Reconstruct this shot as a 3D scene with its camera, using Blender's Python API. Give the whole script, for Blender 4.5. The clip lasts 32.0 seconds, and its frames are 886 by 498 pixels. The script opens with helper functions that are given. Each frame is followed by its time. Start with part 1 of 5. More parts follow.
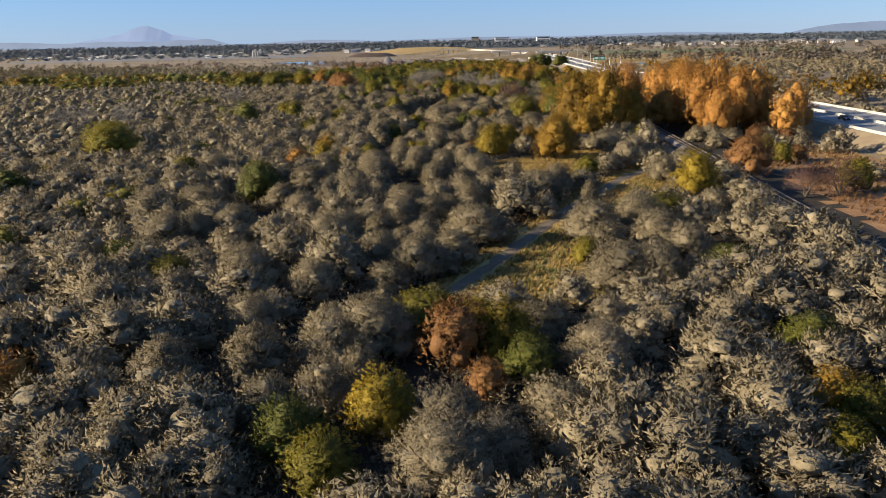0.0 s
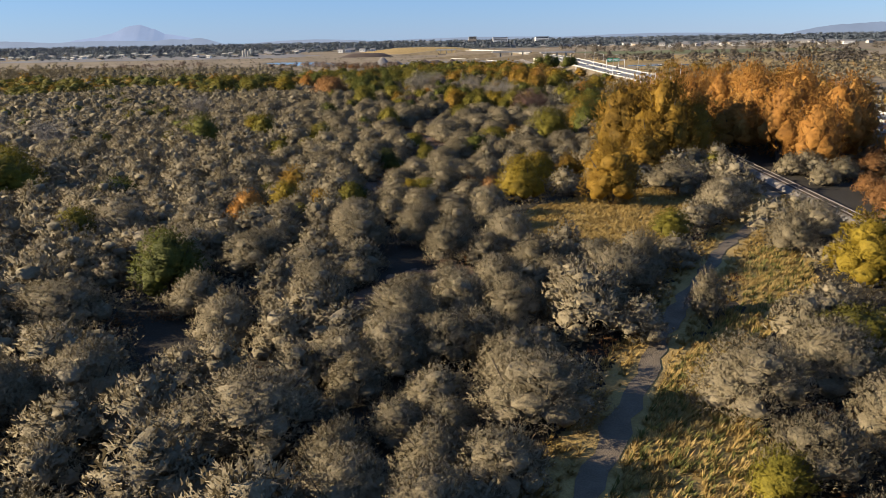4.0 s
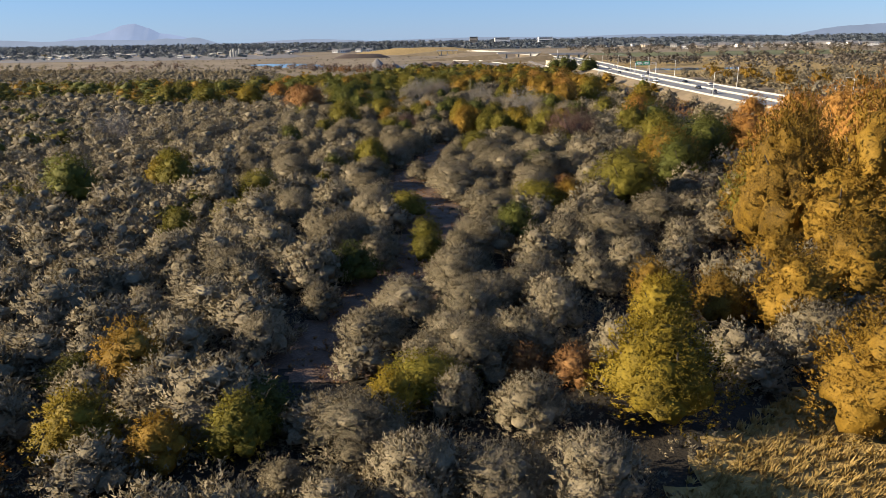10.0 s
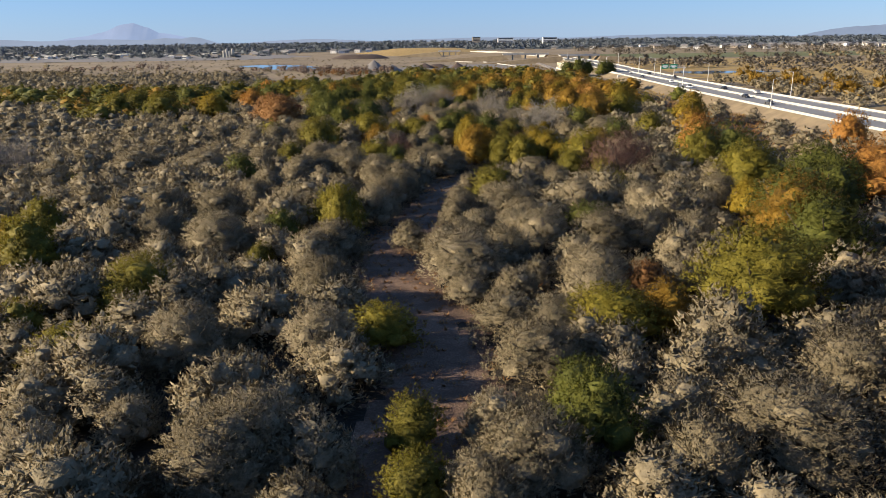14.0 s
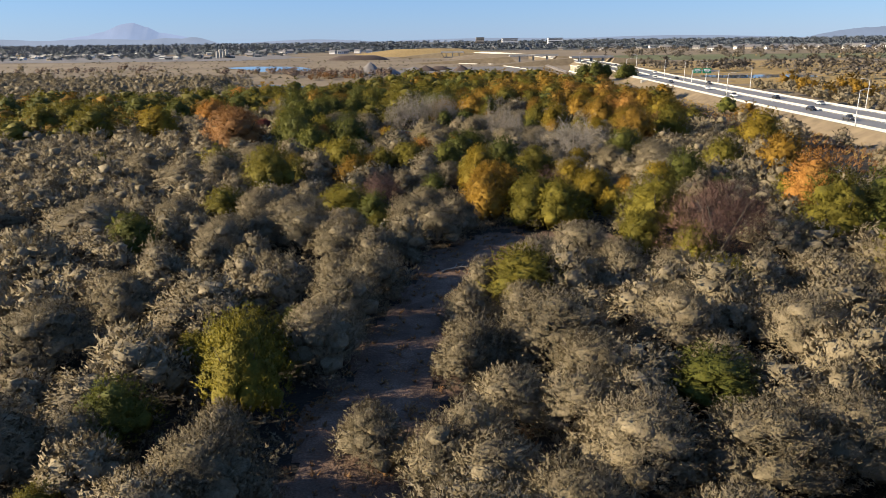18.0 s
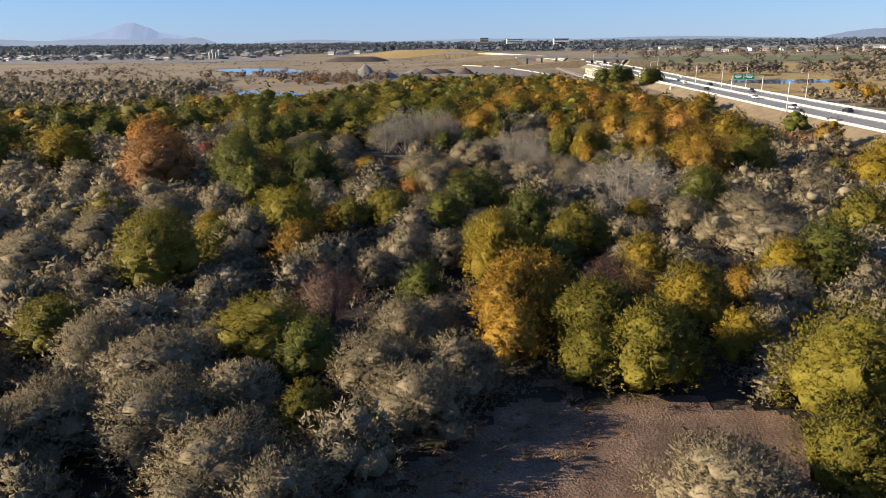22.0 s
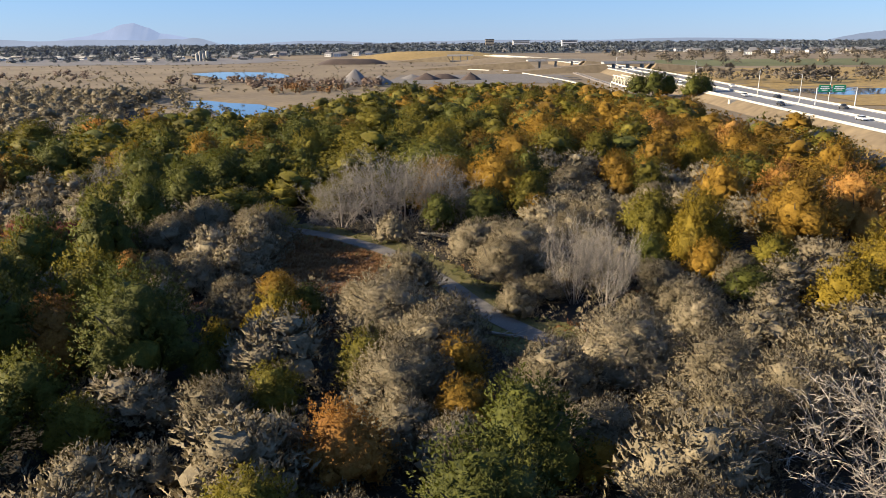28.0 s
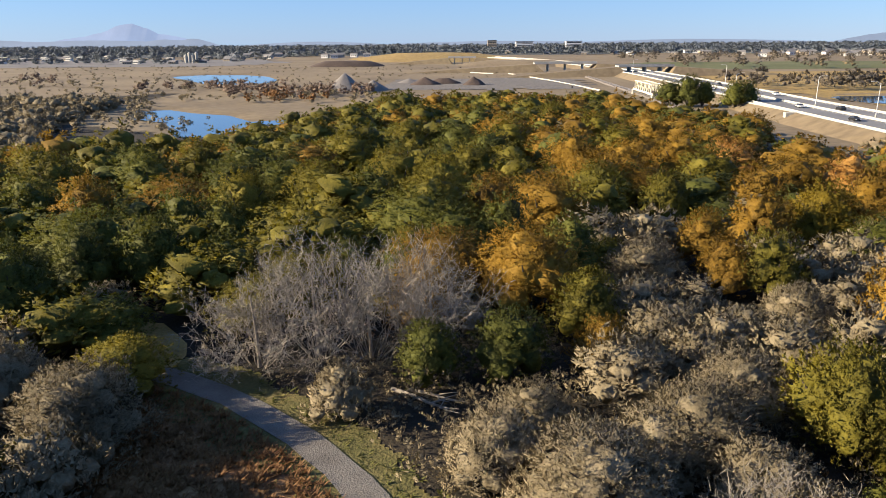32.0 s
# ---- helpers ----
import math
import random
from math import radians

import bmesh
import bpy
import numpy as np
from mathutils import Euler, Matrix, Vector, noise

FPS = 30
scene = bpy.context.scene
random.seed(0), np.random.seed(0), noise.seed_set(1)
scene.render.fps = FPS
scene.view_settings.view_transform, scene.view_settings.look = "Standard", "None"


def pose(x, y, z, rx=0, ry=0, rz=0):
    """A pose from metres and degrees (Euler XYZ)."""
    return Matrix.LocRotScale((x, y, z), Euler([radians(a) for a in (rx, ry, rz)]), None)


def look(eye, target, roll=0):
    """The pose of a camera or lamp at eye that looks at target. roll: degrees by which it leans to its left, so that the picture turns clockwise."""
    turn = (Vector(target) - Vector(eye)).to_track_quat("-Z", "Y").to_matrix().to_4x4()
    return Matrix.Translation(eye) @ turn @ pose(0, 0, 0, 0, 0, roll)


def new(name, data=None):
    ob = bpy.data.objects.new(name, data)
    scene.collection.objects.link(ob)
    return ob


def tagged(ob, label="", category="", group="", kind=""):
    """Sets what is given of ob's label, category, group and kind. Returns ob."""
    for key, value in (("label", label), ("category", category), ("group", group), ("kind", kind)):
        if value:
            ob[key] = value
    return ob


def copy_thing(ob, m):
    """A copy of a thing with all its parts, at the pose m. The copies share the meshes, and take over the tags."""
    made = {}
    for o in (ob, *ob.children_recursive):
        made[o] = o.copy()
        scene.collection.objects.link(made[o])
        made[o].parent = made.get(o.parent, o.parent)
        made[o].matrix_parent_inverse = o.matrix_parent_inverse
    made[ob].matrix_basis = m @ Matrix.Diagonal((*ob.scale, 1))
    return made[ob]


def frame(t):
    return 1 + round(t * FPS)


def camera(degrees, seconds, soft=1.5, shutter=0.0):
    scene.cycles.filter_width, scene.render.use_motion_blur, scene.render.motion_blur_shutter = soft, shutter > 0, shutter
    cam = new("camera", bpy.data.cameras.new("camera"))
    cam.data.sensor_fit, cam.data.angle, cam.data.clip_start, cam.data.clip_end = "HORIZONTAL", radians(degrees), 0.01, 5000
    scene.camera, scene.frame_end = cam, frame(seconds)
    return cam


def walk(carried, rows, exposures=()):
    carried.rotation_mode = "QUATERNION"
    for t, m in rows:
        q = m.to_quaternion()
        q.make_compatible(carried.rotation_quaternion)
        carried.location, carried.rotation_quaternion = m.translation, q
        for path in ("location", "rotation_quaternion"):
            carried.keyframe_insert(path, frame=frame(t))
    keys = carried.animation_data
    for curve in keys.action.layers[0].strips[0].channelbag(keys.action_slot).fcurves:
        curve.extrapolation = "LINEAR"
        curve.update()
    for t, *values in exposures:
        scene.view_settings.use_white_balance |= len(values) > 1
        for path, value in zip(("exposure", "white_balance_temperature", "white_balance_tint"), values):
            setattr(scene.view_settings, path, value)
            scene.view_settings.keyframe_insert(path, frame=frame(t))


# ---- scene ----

# camera: a drone on a straight, slowly sinking line over the woods
cam = camera(64.0, 32.0, soft=0.5)
# seconds, x, y, z, yaw, pitch, roll
PATH = [
    (0.0, 5.70, 0.00, 31.46, 1.34, -16.72, -1.24),
    (1.0, 4.61, 13.69, 31.30, 1.23, -16.72, -1.21),
    (2.0, 3.63, 27.39, 31.15, 1.14, -16.73, -1.17),
    (3.0, 2.74, 41.10, 31.00, 1.07, -16.73, -1.14),
    (4.0, 1.94, 54.83, 30.85, 1.00, -16.73, -1.10),
    (5.0, 1.23, 68.56, 30.70, 0.96, -16.73, -1.07),
    (6.0, 0.61, 82.29, 30.56, 0.92, -16.73, -1.03),
    (7.0, 0.06, 96.01, 30.42, 0.90, -16.72, -1.00),
    (8.0, -0.42, 109.73, 30.29, 0.89, -16.72, -0.97),
    (9.0, -0.83, 123.44, 30.16, 0.89, -16.72, -0.94),
    (10.0, -1.18, 137.14, 30.03, 0.90, -16.71, -0.91),
    (11.0, -1.47, 150.82, 29.91, 0.92, -16.71, -0.88),
    (12.0, -1.71, 164.48, 29.79, 0.95, -16.70, -0.85),
    (13.0, -1.90, 178.12, 29.67, 0.98, -16.70, -0.82),
    (14.0, -2.05, 191.73, 29.56, 1.02, -16.69, -0.80),
    (15.0, -2.16, 205.31, 29.45, 1.07, -16.68, -0.77),
    (16.0, -2.24, 218.85, 29.35, 1.12, -16.67, -0.74),
    (17.0, -2.30, 232.35, 29.24, 1.18, -16.66, -0.72),
    (18.0, -2.33, 245.82, 29.15, 1.23, -16.65, -0.69),
    (19.0, -2.35, 259.23, 29.05, 1.29, -16.64, -0.67),
    (20.0, -2.35, 272.60, 28.96, 1.36, -16.63, -0.65),
    (21.0, -2.35, 285.92, 28.87, 1.42, -16.62, -0.63),
    (22.0, -2.34, 299.18, 28.79, 1.48, -16.60, -0.60),
    (23.0, -2.34, 312.37, 28.71, 1.54, -16.59, -0.58),
    (24.0, -2.35, 325.51, 28.63, 1.60, -16.57, -0.56),
    (25.0, -2.37, 338.58, 28.56, 1.66, -16.56, -0.55),
    (26.0, -2.42, 351.58, 28.49, 1.71, -16.54, -0.53),
    (27.0, -2.48, 364.50, 28.43, 1.76, -16.52, -0.51),
    (28.0, -2.58, 377.34, 28.37, 1.80, -16.51, -0.49),
    (29.0, -2.70, 390.11, 28.31, 1.84, -16.49, -0.48),
    (30.0, -2.87, 402.79, 28.25, 1.87, -16.47, -0.46),
    (31.0, -3.08, 415.38, 28.20, 1.89, -16.45, -0.45),
    (32.0, -3.34, 427.87, 28.15, 1.90, -16.43, -0.43),
]


def aim(x, y, z, yaw, pitch, roll):
    a, b = radians(yaw), radians(pitch)
    way = Vector((-math.sin(a) * math.cos(b), math.cos(a) * math.cos(b), math.sin(b)))
    eye = Vector((x, y, z))
    return look(eye, eye + way, roll)


walk(cam, [(t, aim(*r)) for t, *r in PATH],
     exposures=[(0.0, 1.52, 6540, 11.5), (8.0, 1.53, 6540, 11.5), (18.0, 1.58, 6560, 11.5), (25.0, 1.64, 6600, 12.0), (29.0, 1.71, 6650, 12.0), (32.0, 1.73, 6650, 12.0)])

# ---- light ----
SUN_UP, SUN_BACK = 21.0, 7.0   # degrees above the horizon; degrees behind the flier's left
world = bpy.data.worlds.new("sky")
scene.world = world
world.use_nodes = True
wn = world.node_tree.nodes
sky = wn.new("ShaderNodeTexSky")
sky.sky_type = "NISHITA"
sky.sun_disc = False
sky.sun_elevation = radians(SUN_UP)
sky.sun_rotation = radians(270 - SUN_BACK)
sky.air_density, sky.dust_density, sky.ozone_density = 1.0, 0.0, 3.0
wn["Background"].inputs["Strength"].default_value = 0.05
cool = wn.new("ShaderNodeMix")
cool.data_type, cool.blend_type = "RGBA", "MIX"
cool.inputs[0].default_value = 0.34      # a thin blue haze evens the sky out
cool.inputs[7].default_value = (4.6, 7.4, 11.4, 1)
world.node_tree.links.new(sky.outputs[0], cool.inputs[6])
tint = wn.new("ShaderNodeMix")
tint.data_type, tint.blend_type = "RGBA", "MULTIPLY"
tint.inputs[0].default_value = 1.0
tint.inputs[7].default_value = (0.455, 0.58, 0.785, 1)
world.node_tree.links.new(cool.outputs[2], tint.inputs[6])
world.node_tree.links.new(tint.outputs[2], wn["Background"].inputs[0])
sun = new("sun", bpy.data.lights.new("sun", "SUN"))
sun.data.energy, sun.data.angle, sun.data.color = 5.0, radians(0.53), (1.0, 0.85, 0.61)
sa = radians(180 + SUN_BACK)
toward = Vector((math.cos(sa) * math.cos(radians(SUN_UP)), math.sin(sa) * math.cos(radians(SUN_UP)), math.sin(radians(SUN_UP))))
sun.matrix_world = look(toward * 300, (0, 0, 0))

# ---- materials ----


def material(name, rough=0.9):
    m = bpy.data.materials.new(name)
    m.use_nodes = True
    b = m.node_tree.nodes["Principled BSDF"]
    b.inputs["Roughness"].default_value = rough
    b.inputs["Specular IOR Level"].default_value = 0.25
    return m, m.node_tree.nodes, m.node_tree.links, b


def ramp(nodes, stops):
    r = nodes.new("ShaderNodeValToRGB")
    e = r.color_ramp.elements
    while len(e) < len(stops):
        e.new(0.5)
    for k, (at, c) in zip(e, stops):
        k.position, k.color = at, (*c, 1)
    return r


SHADE = 0.7      # share of the light that leaves and soil give back, against their sunlit look


def leaf_material(name, low, mid, high, glow=0.25):
    """Leaves: tone by leaf, by clump and by tree, with light passing through."""
    m, n, l, b = material(name, 0.75)
    geo, info, pos = n.new("ShaderNodeNewGeometry"), n.new("ShaderNodeObjectInfo"), n.new("ShaderNodeNewGeometry")
    clump = n.new("ShaderNodeTexNoise")
    clump.inputs["Scale"].default_value, clump.inputs["Detail"].default_value = 0.33, 4
    l.new(pos.outputs["Position"], clump.inputs["Vector"])
    a = n.new("ShaderNodeMath"); a.operation = "MULTIPLY_ADD"
    l.new(geo.outputs["Random Per Island"], a.inputs[0]); a.inputs[1].default_value = 0.2
    c = n.new("ShaderNodeMath"); c.operation = "MULTIPLY_ADD"
    l.new(clump.outputs["Fac"], c.inputs[0]); c.inputs[1].default_value = 0.9; c.inputs[2].default_value = -0.35
    l.new(c.outputs[0], a.inputs[2])
    d = n.new("ShaderNodeMath"); d.operation = "MULTIPLY_ADD"
    l.new(info.outputs["Random"], d.inputs[0]); d.inputs[1].default_value = 0.3
    l.new(a.outputs[0], d.inputs[2])
    fine = n.new("ShaderNodeTexNoise")
    fine.inputs["Scale"].default_value, fine.inputs["Detail"].default_value = 4.5, 4
    l.new(pos.outputs["Position"], fine.inputs["Vector"])
    e = n.new("ShaderNodeMath"); e.operation = "MULTIPLY_ADD"
    l.new(fine.outputs["Fac"], e.inputs[0]); e.inputs[1].default_value = 0.85
    g = n.new("ShaderNodeMath"); g.operation = "ADD"; g.inputs[1].default_value = -0.32
    l.new(d.outputs[0], g.inputs[0]); l.new(g.outputs[0], e.inputs[2])
    bp = n.new("ShaderNodeBump"); bp.inputs["Strength"].default_value = 0.55; bp.inputs["Distance"].default_value = 0.2
    l.new(fine.outputs["Fac"], bp.inputs["Height"]); l.new(bp.outputs[0], b.inputs["Normal"])
    r = ramp(n, [(at, [k * SHADE for k in col]) for at, col in ((0.0, low), (0.45, mid), (1.0, high))])
    l.new(e.outputs[0], r.inputs[0])
    l.new(r.outputs[0], b.inputs["Base Color"])
    t = n.new("ShaderNodeBsdfTranslucent")
    l.new(r.outputs[0], t.inputs[0])
    mix = n.new("ShaderNodeMixShader")
    mix.inputs[0].default_value = glow
    l.new(b.outputs[0], mix.inputs[1]); l.new(t.outputs[0], mix.inputs[2])
    l.new(mix.outputs[0], n["Material Output"].inputs[0])
    return m


def earth_material(name, stops, scale=0.25, fine=6.0, bump=0.4, rough=0.95):
    """Ground or stone: two scales of noise through a colour ramp, with fine relief."""
    m, n, l, b = material(name, rough)
    pos = n.new("ShaderNodeNewGeometry")
    big, small = n.new("ShaderNodeTexNoise"), n.new("ShaderNodeTexNoise")
    for k, s in ((big, scale), (small, fine)):
        k.inputs["Scale"].default_value, k.inputs["Detail"].default_value = s, 6
        l.new(pos.outputs["Position"], k.inputs["Vector"])
    mx = n.new("ShaderNodeMix"); mx.data_type = "FLOAT"; mx.inputs[0].default_value = 0.45
    l.new(big.outputs["Fac"], mx.inputs[2]); l.new(small.outputs["Fac"], mx.inputs[3])
    r = ramp(n, [(at, [k * SHADE for k in col]) for at, col in stops])
    l.new(mx.outputs[0], r.inputs[0]); l.new(r.outputs[0], b.inputs["Base Color"])
    bp = n.new("ShaderNodeBump"); bp.inputs["Strength"].default_value = bump; bp.inputs["Distance"].default_value = 0.15
    l.new(small.outputs["Fac"], bp.inputs["Height"]); l.new(bp.outputs[0], b.inputs["Normal"])
    return m


def plain_material(name, colour, rough=0.6, metal=0.0, wear=0.15, scale=1.5):
    m, n, l, b = material(name, rough)
    pos, nz = n.new("ShaderNodeNewGeometry"), n.new("ShaderNodeTexNoise")
    nz.inputs["Scale"].default_value, nz.inputs["Detail"].default_value = scale, 5
    l.new(pos.outputs["Position"], nz.inputs["Vector"])
    r = ramp(n, [(0.3, [c * (1 - wear) for c in colour]), (0.7, [min(1, c * (1 + wear)) for c in colour])])
    l.new(nz.outputs["Fac"], r.inputs[0]); l.new(r.outputs[0], b.inputs["Base Color"])
    b.inputs["Metallic"].default_value = metal
    return m


LEAF = {
    "olive": leaf_material("silver_olive_leaves", (0.081, 0.067, 0.039), (0.226, 0.185, 0.114), (0.385, 0.320, 0.213), 0.20),
    "green": leaf_material("green_leaves", (0.032, 0.040, 0.008), (0.102, 0.110, 0.016), (0.22, 0.205, 0.03), 0.32),
    "yg": leaf_material("yellow_green_leaves", (0.056, 0.054, 0.008), (0.170, 0.146, 0.015), (0.32, 0.255, 0.028), 0.32),
    "yellow": leaf_material("yellow_leaves", (0.09, 0.066, 0.007), (0.245, 0.175, 0.014), (0.44, 0.31, 0.03), 0.32),
    "gold": leaf_material("golden_leaves", (0.095, 0.056, 0.007), (0.275, 0.158, 0.016), (0.47, 0.28, 0.038), 0.32),
    "orange": leaf_material("orange_leaves", (0.16, 0.070, 0.018), (0.43, 0.20, 0.04), (0.66, 0.385, 0.105), 0.32),
    "rust": leaf_material("rust_leaves", (0.085, 0.040, 0.014), (0.235, 0.112, 0.036), (0.37, 0.20, 0.07), 0.2),
    "red": leaf_material("red_leaves", (0.08, 0.022, 0.016), (0.22, 0.060, 0.045), (0.36, 0.14, 0.10), 0.25),
    "maroon": leaf_material("maroon_twigs", (0.045, 0.024, 0.019), (0.12, 0.063, 0.048), (0.22, 0.13, 0.10), 0.1),
}
BARK = earth_material("bark", [(0.3, (0.05, 0.04, 0.03)), (0.7, (0.16, 0.135, 0.11))], 1.5, 18, 0.6)
PALE_BARK = earth_material("pale_bare_wood", [(0.3, (0.16, 0.14, 0.12)), (0.7, (0.40, 0.355, 0.30))], 1.2, 14, 0.4)
# brown floor lowered to near-black, so its colour carries the shade between trees
SHADED_SOIL = earth_material("shaded_woodland_floor", [(0.25, (0.010, 0.009, 0.007)), (0.45, (0.022, 0.018, 0.013)), (0.6, (0.042, 0.033, 0.022)), (0.75, (0.032, 0.032, 0.016))], 0.06, 3.5, 0.9)
LITTER = earth_material("leaf_litter", [(0.28, (0.045, 0.028, 0.020)), (0.5, (0.125, 0.080, 0.056)), (0.72, (0.27, 0.185, 0.135))], 0.35, 5.0, 1.0)
DRY = earth_material("dry_grass_ground", [(0.25, (0.15, 0.098, 0.033)), (0.5, (0.32, 0.22, 0.08)), (0.75, (0.47, 0.345, 0.135))], 0.2, 4.0, 1.0)
PLAIN_DRY = earth_material("dry_plain", [(0.25, (0.10, 0.076, 0.048)), (0.5, (0.205, 0.158, 0.10)), (0.75, (0.31, 0.245, 0.15))], 0.012, 0.25, 0.2)
TRACK = earth_material("packed_dirt", [(0.3, (0.085, 0.067, 0.048)), (0.7, (0.20, 0.158, 0.115))], 0.5, 7.0, 0.6)
GRAVEL = earth_material("grey_gravel", [(0.3, (0.11, 0.10, 0.09)), (0.7, (0.24, 0.22, 0.20))], 0.4, 9.0, 0.7)
GREEN_VERGE = earth_material("mown_verge", [(0.3, (0.06, 0.065, 0.02)), (0.5, (0.13, 0.115, 0.04)), (0.75, (0.25, 0.18, 0.075))], 0.3, 4.0, 1.0)
RUSTY = earth_material("reddish_weeds", [(0.3, (0.12, 0.058, 0.028)), (0.5, (0.25, 0.135, 0.062)), (0.72, (0.38, 0.25, 0.115))], 0.3, 3.0, 1.0)
ASPHALT = earth_material("worn_asphalt", [(0.3, (0.16, 0.16, 0.165)), (0.7, (0.24, 0.24, 0.245))], 0.08, 4.0, 0.1, 0.85)
CONCRETE = plain_material("pale_concrete", (0.32, 0.31, 0.28), 0.85)
WHITE_LINE = plain_material("road_paint", (0.6, 0.59, 0.56), 0.7)
BALLAST = earth_material("ballast", [(0.3, (0.12, 0.105, 0.095)), (0.7, (0.27, 0.24, 0.215))], 0.5, 8.0, 0.8)
STEEL = plain_material("rail_steel", (0.30, 0.27, 0.25), 0.4, 0.7)
SLEEPER = plain_material("tarred_timber", (0.07, 0.055, 0.045), 0.9)
CREAM = plain_material("cream_painted_steel", (0.72, 0.66, 0.48), 0.6)
GALV = plain_material("galvanised_steel", (0.52, 0.52, 0.52), 0.45, 0.4)
SIGN_GREEN = plain_material("sign_green", (0.01, 0.20, 0.11), 0.5)
SIGN_WHITE = plain_material("sign_white", (0.8, 0.8, 0.78), 0.5)
PILE = earth_material("gravel_heap", [(0.3, (0.14, 0.13, 0.125)), (0.7, (0.27, 0.25, 0.24))], 0.1, 2.0, 0.4)
DARK_HEAP = earth_material("dark_spoil", [(0.3, (0.045, 0.035, 0.032)), (0.7, (0.12, 0.088, 0.075))], 0.05, 1.0, 0.4)
# far leaves lifted towards blue-grey: distance haze is painted into their colour
HAZE_TINTED_LEAF = leaf_material("haze_tinted_woods", (0.085, 0.105, 0.13), (0.13, 0.155, 0.185), (0.19, 0.21, 0.235), 0.1)
WALL_WHITE = plain_material("white_wall", (0.56, 0.55, 0.54), 0.7)
WALL_TAN = plain_material("tan_wall", (0.32, 0.27, 0.21), 0.7)
ROOF_GREY = plain_material("grey_roof", (0.15, 0.145, 0.145), 0.8)
PANE_DARK = plain_material("dark_glazing", (0.03, 0.035, 0.045), 0.15, 0.0, 0.05)
TYRE = plain_material("tyre_rubber", (0.02, 0.02, 0.02), 0.9)
PAINTS = [plain_material("car_paint_" + k, c, 0.3, 0.2, 0.05) for k, c in (("white", (0.75, 0.75, 0.74)), ("black", (0.02, 0.02, 0.022)), ("silver", (0.40, 0.41, 0.42)), ("charcoal", (0.06, 0.06, 0.065)))]

water_m, n_, l_, b_ = material("pond_water", 0.06)
b_.inputs["Base Color"].default_value = (0.02, 0.05, 0.09, 1)
b_.inputs["Specular IOR Level"].default_value = 0.8
wv = n_.new("ShaderNodeTexNoise"); wv.inputs["Scale"].default_value = 0.8
bp_ = n_.new("ShaderNodeBump"); bp_.inputs["Strength"].default_value = 0.08
l_.new(wv.outputs["Fac"], bp_.inputs["Height"]); l_.new(bp_.outputs[0], b_.inputs["Normal"])


# ---- mesh helpers ----
def mesh_from(name, verts, faces, mats, index=None, smooth=False):
    me = bpy.data.meshes.new(name)
    me.from_pydata([tuple(v) for v in verts], [], [tuple(f) for f in faces])
    for m in mats:
        me.materials.append(m)
    if index is not None:
        me.polygons.foreach_set("material_index", np.asarray(index, dtype=np.int32))
    if smooth:
        me.polygons.foreach_set("use_smooth", np.ones(len(me.polygons), dtype=bool))
    return me


def tri_mesh(name, tris, mats, mass=None, lean=None):
    """A mesh of loose triangles, from an array (n, 3, 3), and of an inner mass (vertices, faces); lean: the way each point faces."""
    tris = np.asarray(tris, dtype=np.float32)
    co = tris.reshape(-1, 3)
    ix = np.arange(len(co), dtype=np.int32)
    if mass is not None:
        ix = np.concatenate([ix, np.asarray(mass[1], dtype=np.int32).ravel() + len(co)])
        co = np.concatenate([co, np.asarray(mass[0], dtype=np.float32)])
    n = len(ix) // 3
    me = bpy.data.meshes.new(name)
    me.vertices.add(len(co))
    me.vertices.foreach_set("co", co.ravel())
    me.loops.add(3 * n)
    me.loops.foreach_set("vertex_index", ix)
    me.polygons.add(n)
    me.polygons.foreach_set("loop_start", np.arange(0, 3 * n, 3, dtype=np.int32))
    smooth = np.zeros(n, bool)
    smooth[len(tris):] = True
    if lean is not None:
        smooth[:] = True
        facing = me.attributes.new("custom_normal", "FLOAT_VECTOR", "POINT")
        facing.data.foreach_set("vector", np.asarray(lean, dtype=np.float32).ravel())
    me.polygons.foreach_set("use_smooth", smooth)
    for m in mats:
        me.materials.append(m)
    me.update(calc_edges=True)
    return me


def part(name, me, parent, label="", m=None):
    ob = new(name, me)
    ob.parent = parent
    if m is not None:
        ob.matrix_basis = m
    if label:
        tagged(ob, label)
    return ob


def thing(name, label, category, group="", kind="", at=(0, 0, 0), turn=0.0):
    ob = new(name)
    ob.empty_display_size = 0.3
    ob.matrix_basis = pose(*at, 0, 0, turn)
    return tagged(ob, label, category, group, kind)


def box_bm(bm, sx, sy, sz, m=None, bevel=0.0):
    made = bmesh.ops.create_cube(bm, size=1.0)["verts"]
    bmesh.ops.scale(bm, vec=(sx, sy, sz), verts=made)
    if bevel:
        edges = list({e for v in made for e in v.link_edges})
        made = bmesh.ops.bevel(bm, geom=edges, offset=bevel, segments=1, affect="EDGES", profile=0.5)["verts"]
    if m is not None:
        bmesh.ops.transform(bm, matrix=m, verts=made)
    return made


def bm_mesh(name, bm, mats):
    me = bpy.data.meshes.new(name)
    bm.to_mesh(me)
    bm.free()
    for m in mats:
        me.materials.append(m)
    return me


def boxes_mesh(name, specs, mats, bevel=0.0):
    """specs: (sx, sy, sz, matrix)."""
    bm = bmesh.new()
    for sx, sy, sz, m in specs:
        box_bm(bm, sx, sy, sz, m, bevel)
    return bm_mesh(name, bm, mats)


def along(line, y):
    return float(np.interp(y, [p[1] for p in line], [p[0] for p in line]))


